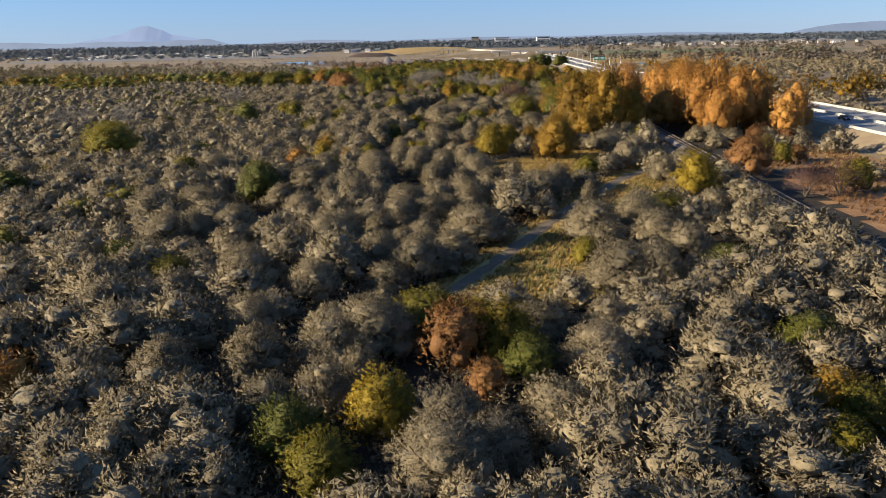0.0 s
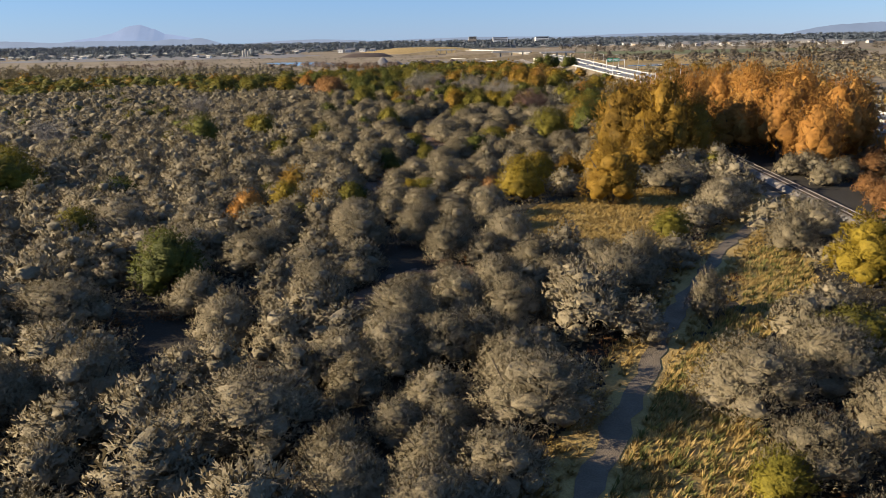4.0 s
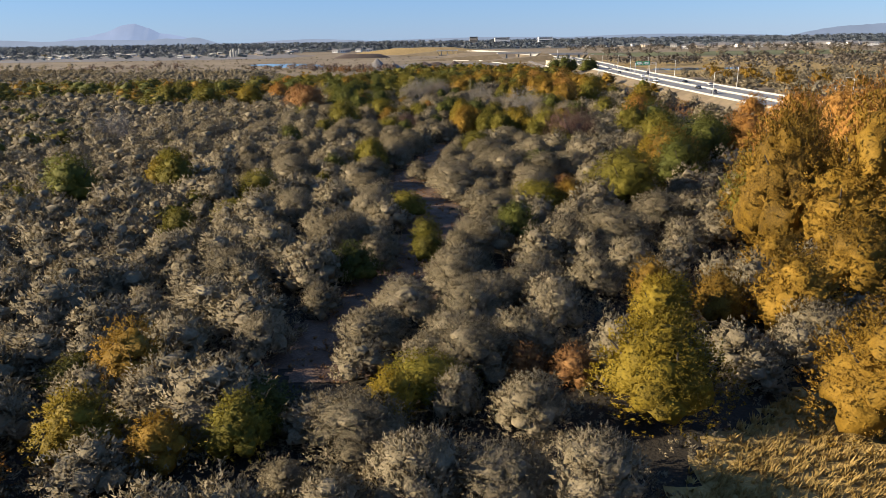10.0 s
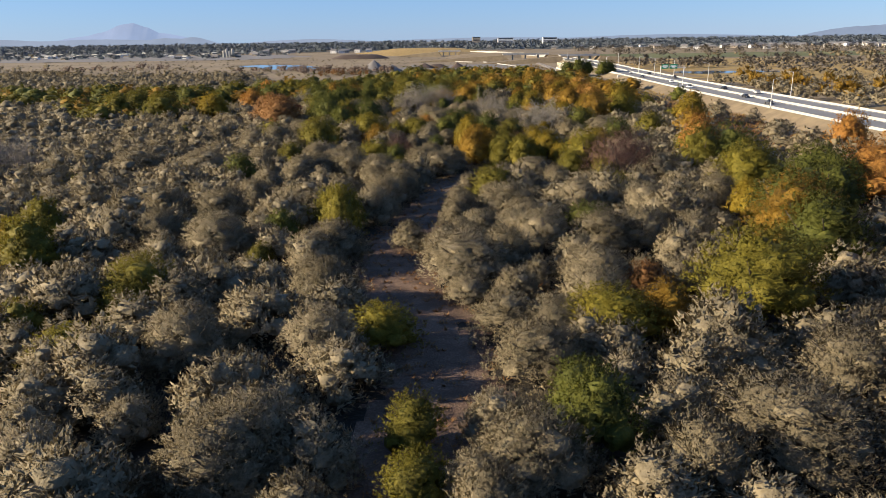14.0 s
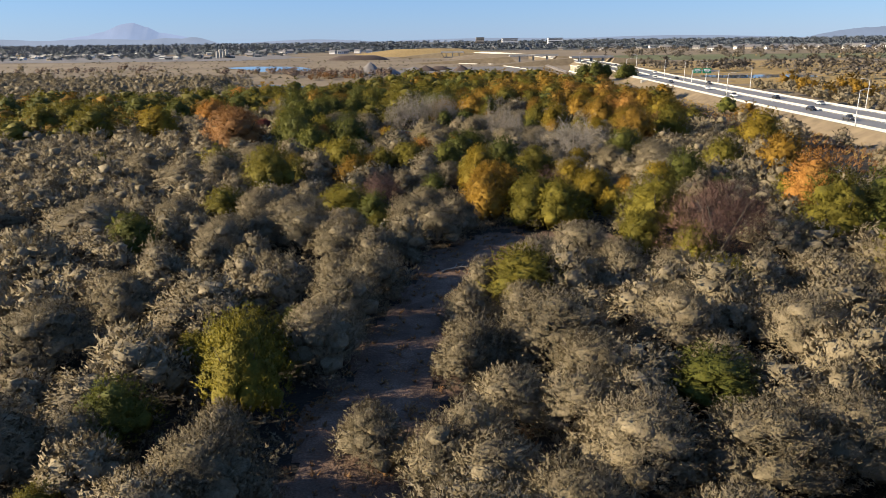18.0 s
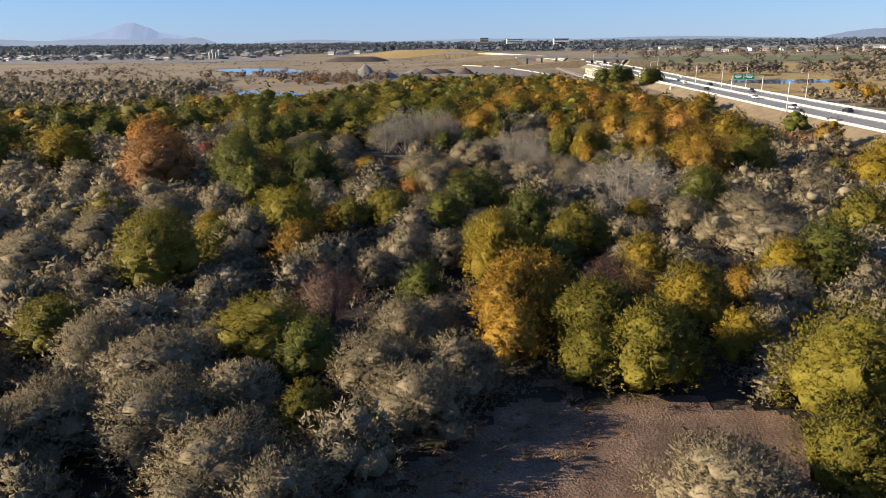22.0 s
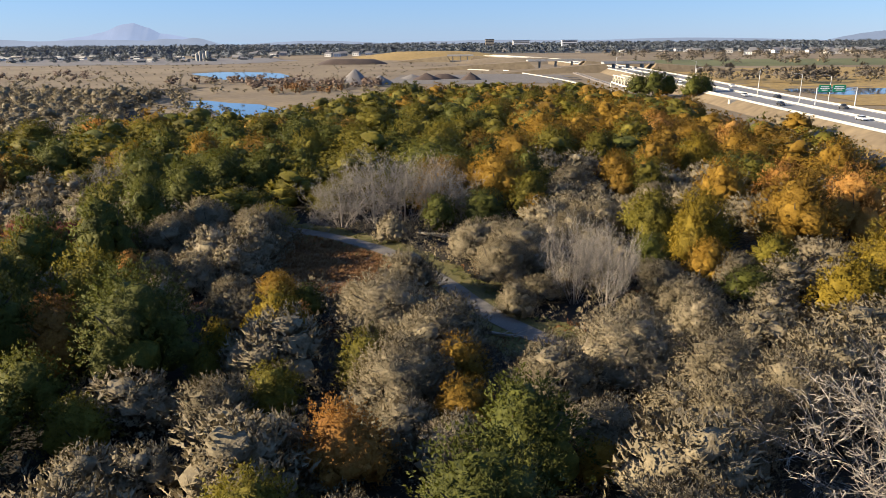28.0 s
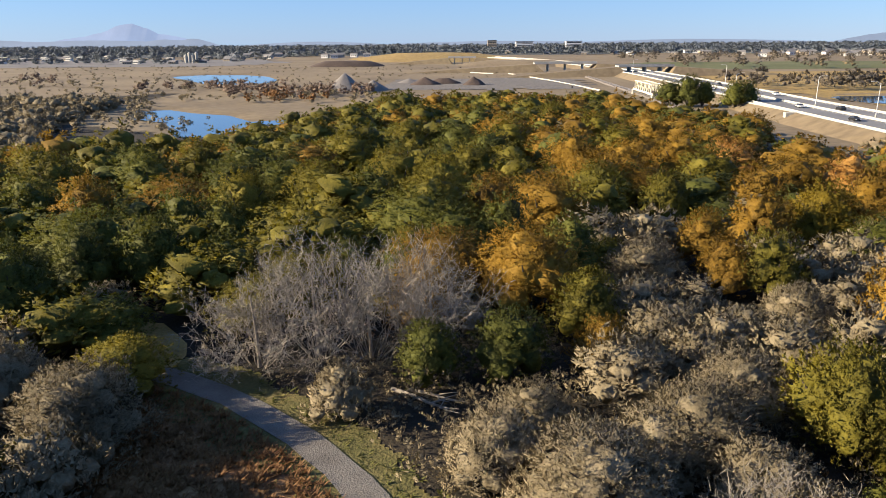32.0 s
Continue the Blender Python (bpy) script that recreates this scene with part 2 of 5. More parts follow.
def smooth_line(points, step=3.0):
    """A rounded polyline through points (x, y), Catmull-Rom."""
    p = [np.array(q, float) for q in points]
    p = [2 * p[0] - p[1]] + p + [2 * p[-1] - p[-2]]
    out = []
    for a, b, c, d in zip(p, p[1:], p[2:], p[3:]):
        n = max(2, int(np.linalg.norm(c - b) / step))
        for k in range(n):
            t = k / n
            out.append(0.5 * ((2 * b) + (c - a) * t + (2 * a - 5 * b + 4 * c - d) * t * t + (3 * b - a - 3 * c + d) * t ** 3))
    out.append(p[-2])
    return np.array(out)


def strip(name, points, profile, mats, index=None, step=3.0, rag=0.0, seed=1, closed=False):
    """Sweeps a profile [(offset to the right, z), ...] along a rounded line; rag makes its edges uneven."""
    rng = np.random.default_rng(seed)
    line = smooth_line(points, step)
    d = np.gradient(line, axis=0)
    d /= np.linalg.norm(d, axis=1)[:, None]
    right = np.stack([d[:, 1], -d[:, 0]], 1)
    verts, faces, idx = [], [], []
    k = len(profile)
    for i, (q, r) in enumerate(zip(line, right)):
        for j, (o, z) in enumerate(profile):
            oo = o + (rng.normal() * rag if j in (0, k - 1) else 0)
            verts.append((q[0] + r[0] * oo, q[1] + r[1] * oo, z))
    for i in range(len(line) - 1):
        for j in range(k - 1):
            faces.append((i * k + j, i * k + j + 1, (i + 1) * k + j + 1, (i + 1) * k + j))
            idx.append(index[j] if index else 0)
    if closed:
        faces += [tuple(range(k))[::-1], tuple(range((len(line) - 1) * k, len(line) * k))]
        idx += [0, 0]
    me = mesh_from(name, verts, [f[::-1] for f in faces], mats, idx)
    return me


def inside(poly, x, y):
    x, y = np.asarray(x, float), np.asarray(y, float)
    hit = np.zeros(x.shape, bool)
    for (x0, y0), (x1, y1) in zip(poly, poly[1:] + poly[:1]):
        c = (y0 > y) != (y1 > y)
        hit ^= c & (x < (x1 - x0) * (y - y0) / ((y1 - y0) or 1e-9) + x0)
    return hit


def near_line(points, x, y):
    """Distance from each (x, y) to a polyline."""
    best = np.full(np.shape(x), 1e9)
    for (x0, y0), (x1, y1) in zip(points, points[1:]):
        dx, dy = x1 - x0, y1 - y0
        t = np.clip(((x - x0) * dx + (y - y0) * dy) / (dx * dx + dy * dy), 0, 1)
        best = np.minimum(best, np.hypot(x - x0 - t * dx, y - y0 - t * dy))
    return best


# ---- the plan ----
ROAD = [(141, -400), (139, 0), (136, 200), (129, 400), (125, 540), (126, 700), (131, 850), (132, 1000), (122, 1150), (90, 1330), (20, 1560), (-90, 1800)]
ROAD_HALF, ROAD_Z = 14.2, 3.0
RAIL = [(58, -150), (62, 30), (66, 100), (70.5, 200), (75, 320), (80.5, 450), (84, 600), (86, 740), (88, 800), (89, 900), (92, 1100)]
DIRT = [(-3, 70), (1, 78.8), (5.2, 87.5), (10.4, 97), (16.8, 109.5), (23.2, 123), (31.2, 138), (41.2, 155), (50, 167), (58, 178), (64, 192)]
TRAIL = [(12, 436), (6, 441), (1, 447), (-2, 453), (-6, 461), (-12, 470), (-19, 477), (-26, 482), (-32, 484.5), (-38, 483), (-45, 477), (-54, 470)]
SPUR = [(-31, 485.5), (-32, 490), (-36, 494), (-44, 496), (-52, 494)]
GLADE = [(-16, 196), (-10, 215), (-7, 234), (-3, 246), (-5, 262), (-9.5, 280), (-9, 298), (-6, 315), (-3, 332), (2, 345), (9, 349)]
MEADOW = [(8, 158), (11, 173), (17, 184), (26, 191), (40, 198), (50, 203), (47, 186), (37, 165), (30, 150), (19, 152)]
TRACK_MEADOW = [(6, 80), (13, 100), (22, 116), (36, 135), (45, 155), (54, 158), (47, 138), (33, 122), (26, 110), (27, 102), (26, 92), (25, 84), (14, 78)]
GLADE_END = [(-3, 334), (0, 345), (6, 350), (14, 353), (22, 351), (25, 343), (14, 335), (4, 331)]
WEST_LITTER = [(-16, 126), (-8, 133), (-2, 140), (5, 146), (2, 152), (-8, 143), (-18, 134)]
TRAIL_MEADOW = [(-30, 483), (-22, 479), (-14, 470), (-8, 461), (-5, 452), (-14, 450), (-22, 458), (-30, 468)]
RIVER = [(-146, 734), (-134, 742), (-117, 726), (-99, 716), (-84, 694), (-70, 702), (-57, 710), (-46, 722), (-43, 713), (-58, 697), (-76, 682), (-85, 652), (-95, 652), (-106, 674), (-114, 692), (-132, 704)]
LAGOON = [(-256, 1050), (-240, 1085), (-205, 1075), (-172, 1040), (-150, 985), (-146, 940), (-168, 925), (-192, 945), (-215, 985), (-240, 1020)]
EAST_WATER = [(176, 772), (182, 802), (250, 800), (262, 770), (195, 752)]


# ---- ground ----
def lines(lo, a, b, hi, step):
    left = [lo, lo * 0.6 + a * 0.4, a + (lo - a) * 0.3, a + (lo - a) * 0.12, a + (lo - a) * 0.04]
    right = [b + (hi - b) * k for k in (0.04, 0.12, 0.3, 0.6, 1.0)]
    return np.concatenate([left, np.arange(a, b, step), right])


def blur_mask(poly, x, y, soft):
    inn = inside(poly, x, y)
    d = near_line(poly + poly[:1], x, y)
    return np.clip(np.where(inn, 0.5 + d / soft / 2, 0.5 - d / soft / 2), 0, 1)


gx, gy = lines(-5200, -300, 312, 5200, 5.0), lines(-900, -60, 1140, 5400, 5.0)
GX, GY = np.meshgrid(gx, gy)
GZ = np.zeros_like(GX)
for pond in (RIVER, LAGOON, EAST_WATER):
    GZ -= 2.2 * blur_mask(pond, GX, GY, 9.0)
roll_ = np.array([[noise.noise((x * 0.04, y * 0.04, 3)) for x in gx] for y in gy])
GZ += 0.25 * roll_ * (np.abs(GX) < 300) - 0.1
verts = np.stack([GX, GY, GZ], -1).reshape(-1, 3)
w_, h_ = len(gx), len(gy)
faces = [(j * w_ + i, j * w_ + i + 1, (j + 1) * w_ + i + 1, (j + 1) * w_ + i) for j in range(h_ - 1) for i in range(w_ - 1)]
cx = verts[:, 0].reshape(h_, w_)[:-1, :-1].ravel() + 2
cy = verts[:, 1].reshape(h_, w_)[:-1, :-1].ravel() + 2
wood_edge = 640 + 25 * np.sin(cx * 0.05) + 12 * np.sin(cx * 0.13)
wood_edge = np.where(cx < -95, np.where(cx > -165, 655, 810) + 25 * np.sin(cx * 0.03), wood_edge)
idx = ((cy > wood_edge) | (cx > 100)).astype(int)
ground = new("ground", mesh_from("ground", verts, faces, [SHADED_SOIL, PLAIN_DRY], idx, True))
tagged(ground, "brown woodland floor darkened with painted shade, and dry tan plain reaching the horizon", "ground", kind="structure")


def ground_z(x, y):
    i = int(np.clip(np.searchsorted(gx, x) - 1, 0, w_ - 2))
    j = int(np.clip(np.searchsorted(gy, y) - 1, 0, h_ - 2))
    u, v = (x - gx[i]) / (gx[i + 1] - gx[i]), (y - gy[j]) / (gy[j + 1] - gy[j])
    return GZ[j, i] * (1 - u) * (1 - v) + GZ[j, i + 1] * u * (1 - v) + GZ[j + 1, i] * (1 - u) * v + GZ[j + 1, i + 1] * u * v


def patch(name, poly, mat, label, category, step=1.6, lift=0.05, soft=2.5, seed=0):
    """A sheet of other ground that follows the terrain, with a ragged border."""
    p = np.array(poly)
    (x0, y0), (x1, y1) = p.min(0) - 3, p.max(0) + 3
    xs, ys = np.arange(x0, x1, step), np.arange(y0, y1, step)
    keep = {}
    vs, fs = [], []

    def vid(i, j):
        if (i, j) not in keep:
            keep[i, j] = len(vs)
            x, y = xs[i], ys[j]
            x += 0.35 * step * noise.noise((x * 1.7, y * 1.7, seed)); y += 0.35 * step * noise.noise((x * 1.7, y * 1.7, seed + 7))
            vs.append((x, y, ground_z(x, y) + lift + 0.02 * noise.noise((x, y, 2))))
        return keep[i, j]
    X, Y = np.meshgrid(xs[:-1] + step / 2, ys[:-1] + step / 2, indexing="ij")
    d = near_line(poly + poly[:1], X, Y) * np.where(inside(poly, X, Y), 1, -1)
    for i in range(len(xs) - 1):
        for j in range(len(ys) - 1):
            if d[i, j] > soft * noise.noise((X[i, j] * 0.3, Y[i, j] * 0.3, seed)):
                fs.append((vid(i, j), vid(i + 1, j), vid(i + 1, j + 1), vid(i, j + 1)))
    ob = new(name, mesh_from(name, vs, fs, [mat], None, True))
    return tagged(ob, label, category, kind="structure")


def ribbon_poly(points, half):
    line = smooth_line(points, 4.0)
    d = np.gradient(line, axis=0); d /= np.linalg.norm(d, axis=1)[:, None]
    r = np.stack([d[:, 1], -d[:, 0]], 1) * half
    return [tuple(q) for q in line + r] + [tuple(q) for q in (line - r)[::-1]]


patch("meadow", MEADOW, DRY, "meadow of long golden dry grass", "meadow", step=0.9, seed=2)
patch("track_meadow", TRACK_MEADOW, DRY, "weedy golden grass with bare patches beside the track", "meadow", step=0.4, soft=4.0, seed=9)
patch("track_litter", WEST_LITTER, LITTER, "brown leaf litter under the olives", "ground", step=0.8, soft=4.0, seed=10)
patch("glade_floor", ribbon_poly(GLADE, 5.5), LITTER, "brown leaf litter and twigs in a shady glade", "ground", step=0.7, soft=4.0, seed=3)
patch("glade_end_floor", GLADE_END, LITTER, "brown leaf litter and dead twigs at the end of the glade", "ground", step=0.8, lift=0.07, soft=3.0, seed=18)
patch("trail_meadow", TRAIL_MEADOW, RUSTY, "reddish brown dry weeds beside the trail", "meadow", step=0.4, seed=4)
patch("trail_verge", ribbon_poly(TRAIL, 4.2), GREEN_VERGE, "green and tan mown verge along the trail", "verge", step=0.35, lift=0.06, seed=5)
patch("track_verge", ribbon_poly(DIRT, 3.6), DRY, "golden dry grass verge beside the dirt track", "verge", step=0.35, seed=6)
patch("east_meadow", [(76, 40), (74, 110), (80, 170), (92, 200), (110, 200), (112, 40)], RUSTY, "reddish gold weedy strip between railway and highway", "meadow", step=3.0, seed=8)


def lay(me_name, points, half, mat, label, category, lift=0.12, seed=1, rag=0.25):
    line = smooth_line(points, 2.0)
    me = strip(me_name, points, [(-half, 0), (-half * 0.4, 0.0), (half * 0.4, 0.0), (half, 0)], [mat], None, 2.0, rag, seed)
    co = np.empty(len(me.vertices) * 3, np.float32)
    me.vertices.foreach_get("co", co)
    co = co.reshape(-1, 3)
    co[:, 2] = [ground_z(x, y) + lift for x, y, z in co]
    me.vertices.foreach_set("co", co.ravel())
    return tagged(new(me_name, me), label, category, kind="structure")


lay("dirt_track", DIRT, 0.95, TRACK, "packed grey-brown dirt track through the woods", "track", seed=3)
lay("trail", TRAIL, 1.25, GRAVEL, "grey gravel walking trail in a long bend", "trail", 0.14, 4, 0.08)
lay("trail_spur", SPUR, 1.7, DRY, "sandy tan spur off the gravel trail", "trail", 0.11, 5)
lay("gravel_pad", [(65.5, 172), (64.5, 188), (64, 206)], 1.8, TRACK, "grey gravel strip beside the railway", "track", 0.10, 6)

for name, pond in (("river_backwater", RIVER), ("lagoon", LAGOON), ("east_pond", EAST_WATER)):
    c = np.mean(pond, axis=0)
    big = [tuple(c + (np.array(q) - c) * 1.05) + (-0.75,) for q in pond]
    tagged(new(name, mesh_from(name, big, [tuple(range(len(big)))], [water_m])), "calm blue pond water mirroring the sky", "water", kind="structure")

# ---- highway ----
H = ROAD_HALF
bank = strip("embankment", ROAD, [(-H - 7, -0.4), (-H - 0.4, ROAD_Z - 0.05), (H + 0.4, ROAD_Z - 0.05), (H + 7, -0.4)], [PLAIN_DRY], None, 12.0, 0.6)
tagged(new("embankment", bank), "dry grassy embankment under the highway", "embankment", kind="structure")
tagged(new("road", strip("road", ROAD, [(-H, ROAD_Z - 0.3), (-H, ROAD_Z), (H, ROAD_Z), (H, ROAD_Z - 0.3)], [ASPHALT], None, 12.0)), "grey asphalt highway of six lanes", "road", kind="structure")


def barrier(name, offset, high, label):
    s = [(-0.3, 0), (-0.28, 0.12), (-0.12, 0.35), (-0.09, high), (0.09, high), (0.12, 0.35), (0.28, 0.12), (0.3, 0)]
    me = strip(name, ROAD, [(offset + a, ROAD_Z + b) for a, b in s], [CONCRETE], None, 12.0)
    tagged(new(name, me), label, "barrier", "highway barriers", "structure")


barrier("barrier_west", -H + 0.5, 0.75, "pale concrete barrier along the highway's edge")
barrier("barrier_median", 0.0, 0.8, "pale concrete median barrier of the highway")
barrier("barrier_east", H - 0.5, 0.75, "pale concrete barrier along the highway's edge")
for name, off in (("edge_line", -H + 2.2), ("edge_line", -1.6), ("edge_line", 1.6), ("edge_line", H - 2.2)):
    me = strip(name, ROAD, [(off - 0.08, ROAD_Z + 0.012), (off + 0.08, ROAD_Z + 0.012)], [WHITE_LINE], None, 12.0)
    tagged(new(name, me), "painted white edge line on the highway", "road line", "road lines", "structure")

# ---- railway ----
tagged(new("railway_bed", strip("railway_bed", RAIL, [(-2.7, -0.2), (-1.7, 0.6), (1.7, 0.6), (2.7, -0.2)], [BALLAST], None, 6.0, 0.12)), "low grey-brown ballast bank of the railway", "railway bed", kind="structure")
for o in (-0.72, 0.72):
    me = strip("rail", RAIL, [(o - 0.07, 0.80), (o - 0.04, 0.97), (o + 0.04, 0.97), (o + 0.07, 0.80)], [STEEL], None, 6.0)
    tagged(new("rail", me), "worn steel rail of the railway track", "rail", "rails of the track", "structure")
line = smooth_line(RAIL, 0.62)
line = line[(line[:, 1] > 20) & (line[:, 1] < 560)]
d = np.gradient(line, axis=0)
vs, fs = [], []
for (x, y), (dx, dy) in zip(line, d):
    a = math.atan2(dy, dx)
    c, s = math.cos(a), math.sin(a)
    b = len(vs)
    for z in (0.70, 0.84):
        for u, v in ((-0.12, -1.25), (0.12, -1.25), (0.12, 1.25), (-0.12, 1.25)):
            vs.append((x + c * u - s * v, y + s * u + c * v, z))
    fs += [(b + 4, b + 5, b + 6, b + 7), (b, b + 1, b + 5, b + 4), (b + 1, b + 2, b + 6, b + 5), (b + 2, b + 3, b + 7, b + 6), (b + 3, b, b + 4, b + 7)]
tagged(new("sleepers", mesh_from("sleepers", vs, fs, [SLEEPER])), "dark tarred timber sleepers under the rails", "sleepers", kind="stuff")

# ---- trees ----
UP = np.array((0, 0, 1.0))


def unit(v):
    return v / np.maximum(np.linalg.norm(v, axis=-1, keepdims=True), 1e-9)


def tube(points, radii, sides=5):
    """Triangles of a tapered tube through points."""
    points = np.asarray(points, float)
    out = []
    rings = []
    for i, p in enumerate(points):
        d = unit(points[min(i + 1, len(points) - 1)] - points[max(i - 1, 0)])
        a = unit(np.cross(d, (0.31, 0.95, 0.05)))
        b = np.cross(d, a)
        t = np.arange(sides) * 2 * np.pi / sides
        rings.append(p + radii[i] * (np.cos(t)[:, None] * a + np.sin(t)[:, None] * b))
    for r, s in zip(rings, rings[1:]):
        for k in range(sides):
            q = (k + 1) % sides
            out += [(r[k], r[q], s[q]), (r[k], s[q], s[k])]
    return out


BALL = {}


def ball(level):
    """Points and triangles of a round mass."""
    if level not in BALL:
        bm = bmesh.new()
        bmesh.ops.create_icosphere(bm, subdivisions=level, radius=1.0)
        bm.verts.ensure_lookup_table()
        BALL[level] = (np.array([v.co[:] for v in bm.verts]), np.array([[v.index for v in f.verts] for f in bm.faces]))
        bm.free()
    return BALL[level]


def crown(rng, lobes, leaves, size, slim, lift, plume=2.0, fluff=0.3, core=0.8, splay=0.8, level=2):
    """A crown as triangles: lobes (x, y, z, rx, rz), each a shell of leaf sprays over a dense uneven mass of foliage."""
    lobes = np.asarray(lobes)
    area = lobes[:, 3] * (lobes[:, 3] + lobes[:, 4])
    share_of = area / area.sum()
    per = 9
    count = max(8, leaves // per)
    share = rng.choice(len(lobes), count, p=share_of)
    n = unit(rng.normal(size=(count, 3)))
    n[:, 2] = np.where(n[:, 2] < -0.6, -n[:, 2], n[:, 2])
    L = lobes[share]
    bump = 1 + 0.12 * np.sin(n[:, 0] * 7 + share) * np.cos(n[:, 1] * 6 + 2 * share) + 0.10 * rng.normal(size=count)
    deep = rng.uniform(size=count) < 0.22
    p = L[:, :3] + n * np.stack([L[:, 3], L[:, 3], L[:, 4]], 1) * (np.clip(bump, 0.82, 1.25) * np.where(deep, 0.78, 1.0))[:, None]
    axis = unit(n * (1 - lift) + UP * lift + 0.28 * rng.normal(size=(count, 3)))
    reach = size * plume * rng.uniform(0.6, 1.4, count)
    # leaves of each spray, along its axis
    p, axis, reach = np.repeat(p, per, 0), np.repeat(axis, per, 0), np.repeat(reach, per)
    m = len(p)
    f = rng.uniform(0, 1, m)
    off = rng.normal(size=(m, 3)) * (size * fluff * (1.1 - 0.7 * f))[:, None]
    p = p + axis * (reach * (f - 0.35))[:, None] + off
    d = unit(axis + splay * unit(off) * (1.1 - f)[:, None] + 0.3 * rng.normal(size=(m, 3)))
    side = unit(np.cross(d, rng.normal(size=(m, 3))))
    ln = (size * rng.uniform(0.6, 1.4, m) * np.repeat(np.where(deep, 1.3, 1.0), per))[:, None]
    wd = ln * slim
    base = p - d * ln * 0.4
    tris = np.stack([base - side * wd * 0.5, base + side * wd * 0.5, p + d * ln * 0.6], 1)
    out = np.repeat(n, per, 0)
    # leaves face outwards from their lobe and from the whole crown
    mid = tris.mean(1)
    heart = np.array((lobes[:, 0].mean(), lobes[:, 1].mean(), lobes[:, 2].min()))
    out = unit(0.5 * out + 1.0 * unit(mid - heart))
    flat = unit(np.cross(tris[:, 1] - tris[:, 0], tris[:, 2] - tris[:, 0]))
    back = (flat * out).sum(1) < 0
    tris[back] = tris[back][:, ::-1]
    flat[back] *= -1
    lean = np.repeat(unit(out + 0.22 * flat), 3, 0)
    mv, mf, mn = [np.zeros((0, 3))], [np.zeros((0, 3), int)], [lean]
    if core > 0:
        v, f = ball(level)
        for k, (x, y, z, rx, rz) in enumerate(lobes):
            way = rng.normal(size=(3, 3)) * 4.5
            lump = 1 + 0.08 * np.sin(v @ way + rng.uniform(0, 6.283, 3)).sum(1) + 0.15 * rng.normal(size=len(v))
            vv = v * lump[:, None] * core
            mf.append(f + len(v) * k)
            mv.append(vv * (rx, rx, rz) + (x, y, z))
            mn.append(unit(v * (1, 1, rx / rz) + 0.35 * rng.normal(size=v.shape) + 0.35 * unit(vv * (rx, rx, rz) + (x, y, z) - heart)))
    return tris, np.concatenate(mv), np.concatenate(mf), np.concatenate(mn)


def make_lobes(rng, count, spread, high, low=0.28, plump=1.0):
    """Lobes of a rounded, uneven crown of width 1 and height 1 (scaled later)."""
    out = []
    for k in range(count):
        a = k * 2.4 + rng.uniform(0, 0.9)
        ring = math.sqrt((k + 0.4) / count)
        r = spread * ring
        z = low + (high - low) * (1 - ring ** 1.7) * rng.uniform(0.8, 1.05)
        s = rng.uniform(0.21, 0.28) * plump
        out.append((r * math.cos(a), r * math.sin(a), z, s, s * rng.uniform(0.8, 1.15)))
    return out


STYLE = {
    # leaves, leaf length, slimness, upward lift, lobes, spray length, spray width
    "olive": (11500, 0.225, 0.31, 0.58, 13, 2.7, 0.45),
    "green": (10500, 0.215, 0.52, 0.45, 15, 2.2, 0.60),
    "yg": (10500, 0.215, 0.50, 0.48, 15, 2.3, 0.58),
    "yellow": (10000, 0.195, 0.52, 0.45, 14, 2.2, 0.60),
    "gold": (11000, 0.225, 0.52, 0.44, 16, 2.2, 0.62),
    "orange": (11000, 0.225, 0.52, 0.44, 16, 2.2, 0.62),
    "rust": (8000, 0.225, 0.42, 0.40, 11, 2.0, 0.60),
    "red": (1800, 0.28, 0.35, 0.40, 8, 2.0, 0.60),
    "maroon": (11000, 0.34, 0.07, 0.5, 10, 1.9, 0.60),
}
SIZE = {"olive": (6.2, 5.8), "green": (8.0, 9.0), "yg": (7.5, 8.5), "yellow": (6.0, 7.0), "gold": (8.5, 10.0), "orange": (8.5, 10.0), "rust": (7, 6.5), "red": (4.6, 4.4), "maroon": (7.5, 7.0)}


def crown_tris(kind, seed, leaves=None, grow=1.0, lobes=None, level=3):
    """The crown of one tree at its kind's usual size."""
    rng = np.random.default_rng(seed)
    n, ln, slim, lift, nl, plume, fluff = STYLE[kind]
    w, h = SIZE[kind]
    lob = np.array(make_lobes(rng, lobes or nl, 0.33 if kind == "olive" else 0.30, 0.80, 0.17 if kind == "olive" else 0.24, 1.0 if kind == "olive" else 1.22))
    if lobes and lobes < 6:
        lob[:, 3:] *= 1.25
    lob[:, :2] *= w; lob[:, 2] *= h; lob[:, 3] *= w; lob[:, 4] *= h
    if grow > 1.3:
        slim, plume = slim * 1.25, plume / grow ** 0.7
    return crown(rng, lob, leaves or n, ln * grow, slim, lift, plume, fluff, 0.0 if kind == "maroon" else 0.0 if lobes == 3 else 0.50 if grow < 1.9 else 0.60, 0.45 if kind == "olive" else 0.7, level)


def stems_tris(rng, w, h, count, thick, splay=0.35):
    out = []
    for k in range(count):
        a = k * 6.283 / count + rng.uniform(-0.5, 0.5)
        lean = splay * rng.uniform(0.5, 1.2)
        p = [np.array((0, 0, -0.15))]
        for s in range(1, 5):
            f = s / 4
            p.append(np.array((math.cos(a) * w * lean * f ** 1.3, math.sin(a) * w * lean * f ** 1.3, h * 0.75 * f)) + rng.normal(size=3) * 0.12)
        out += tube(p, [thick * (1 - 0.8 * i / 4) for i in range(5)])
    return np.array(out)


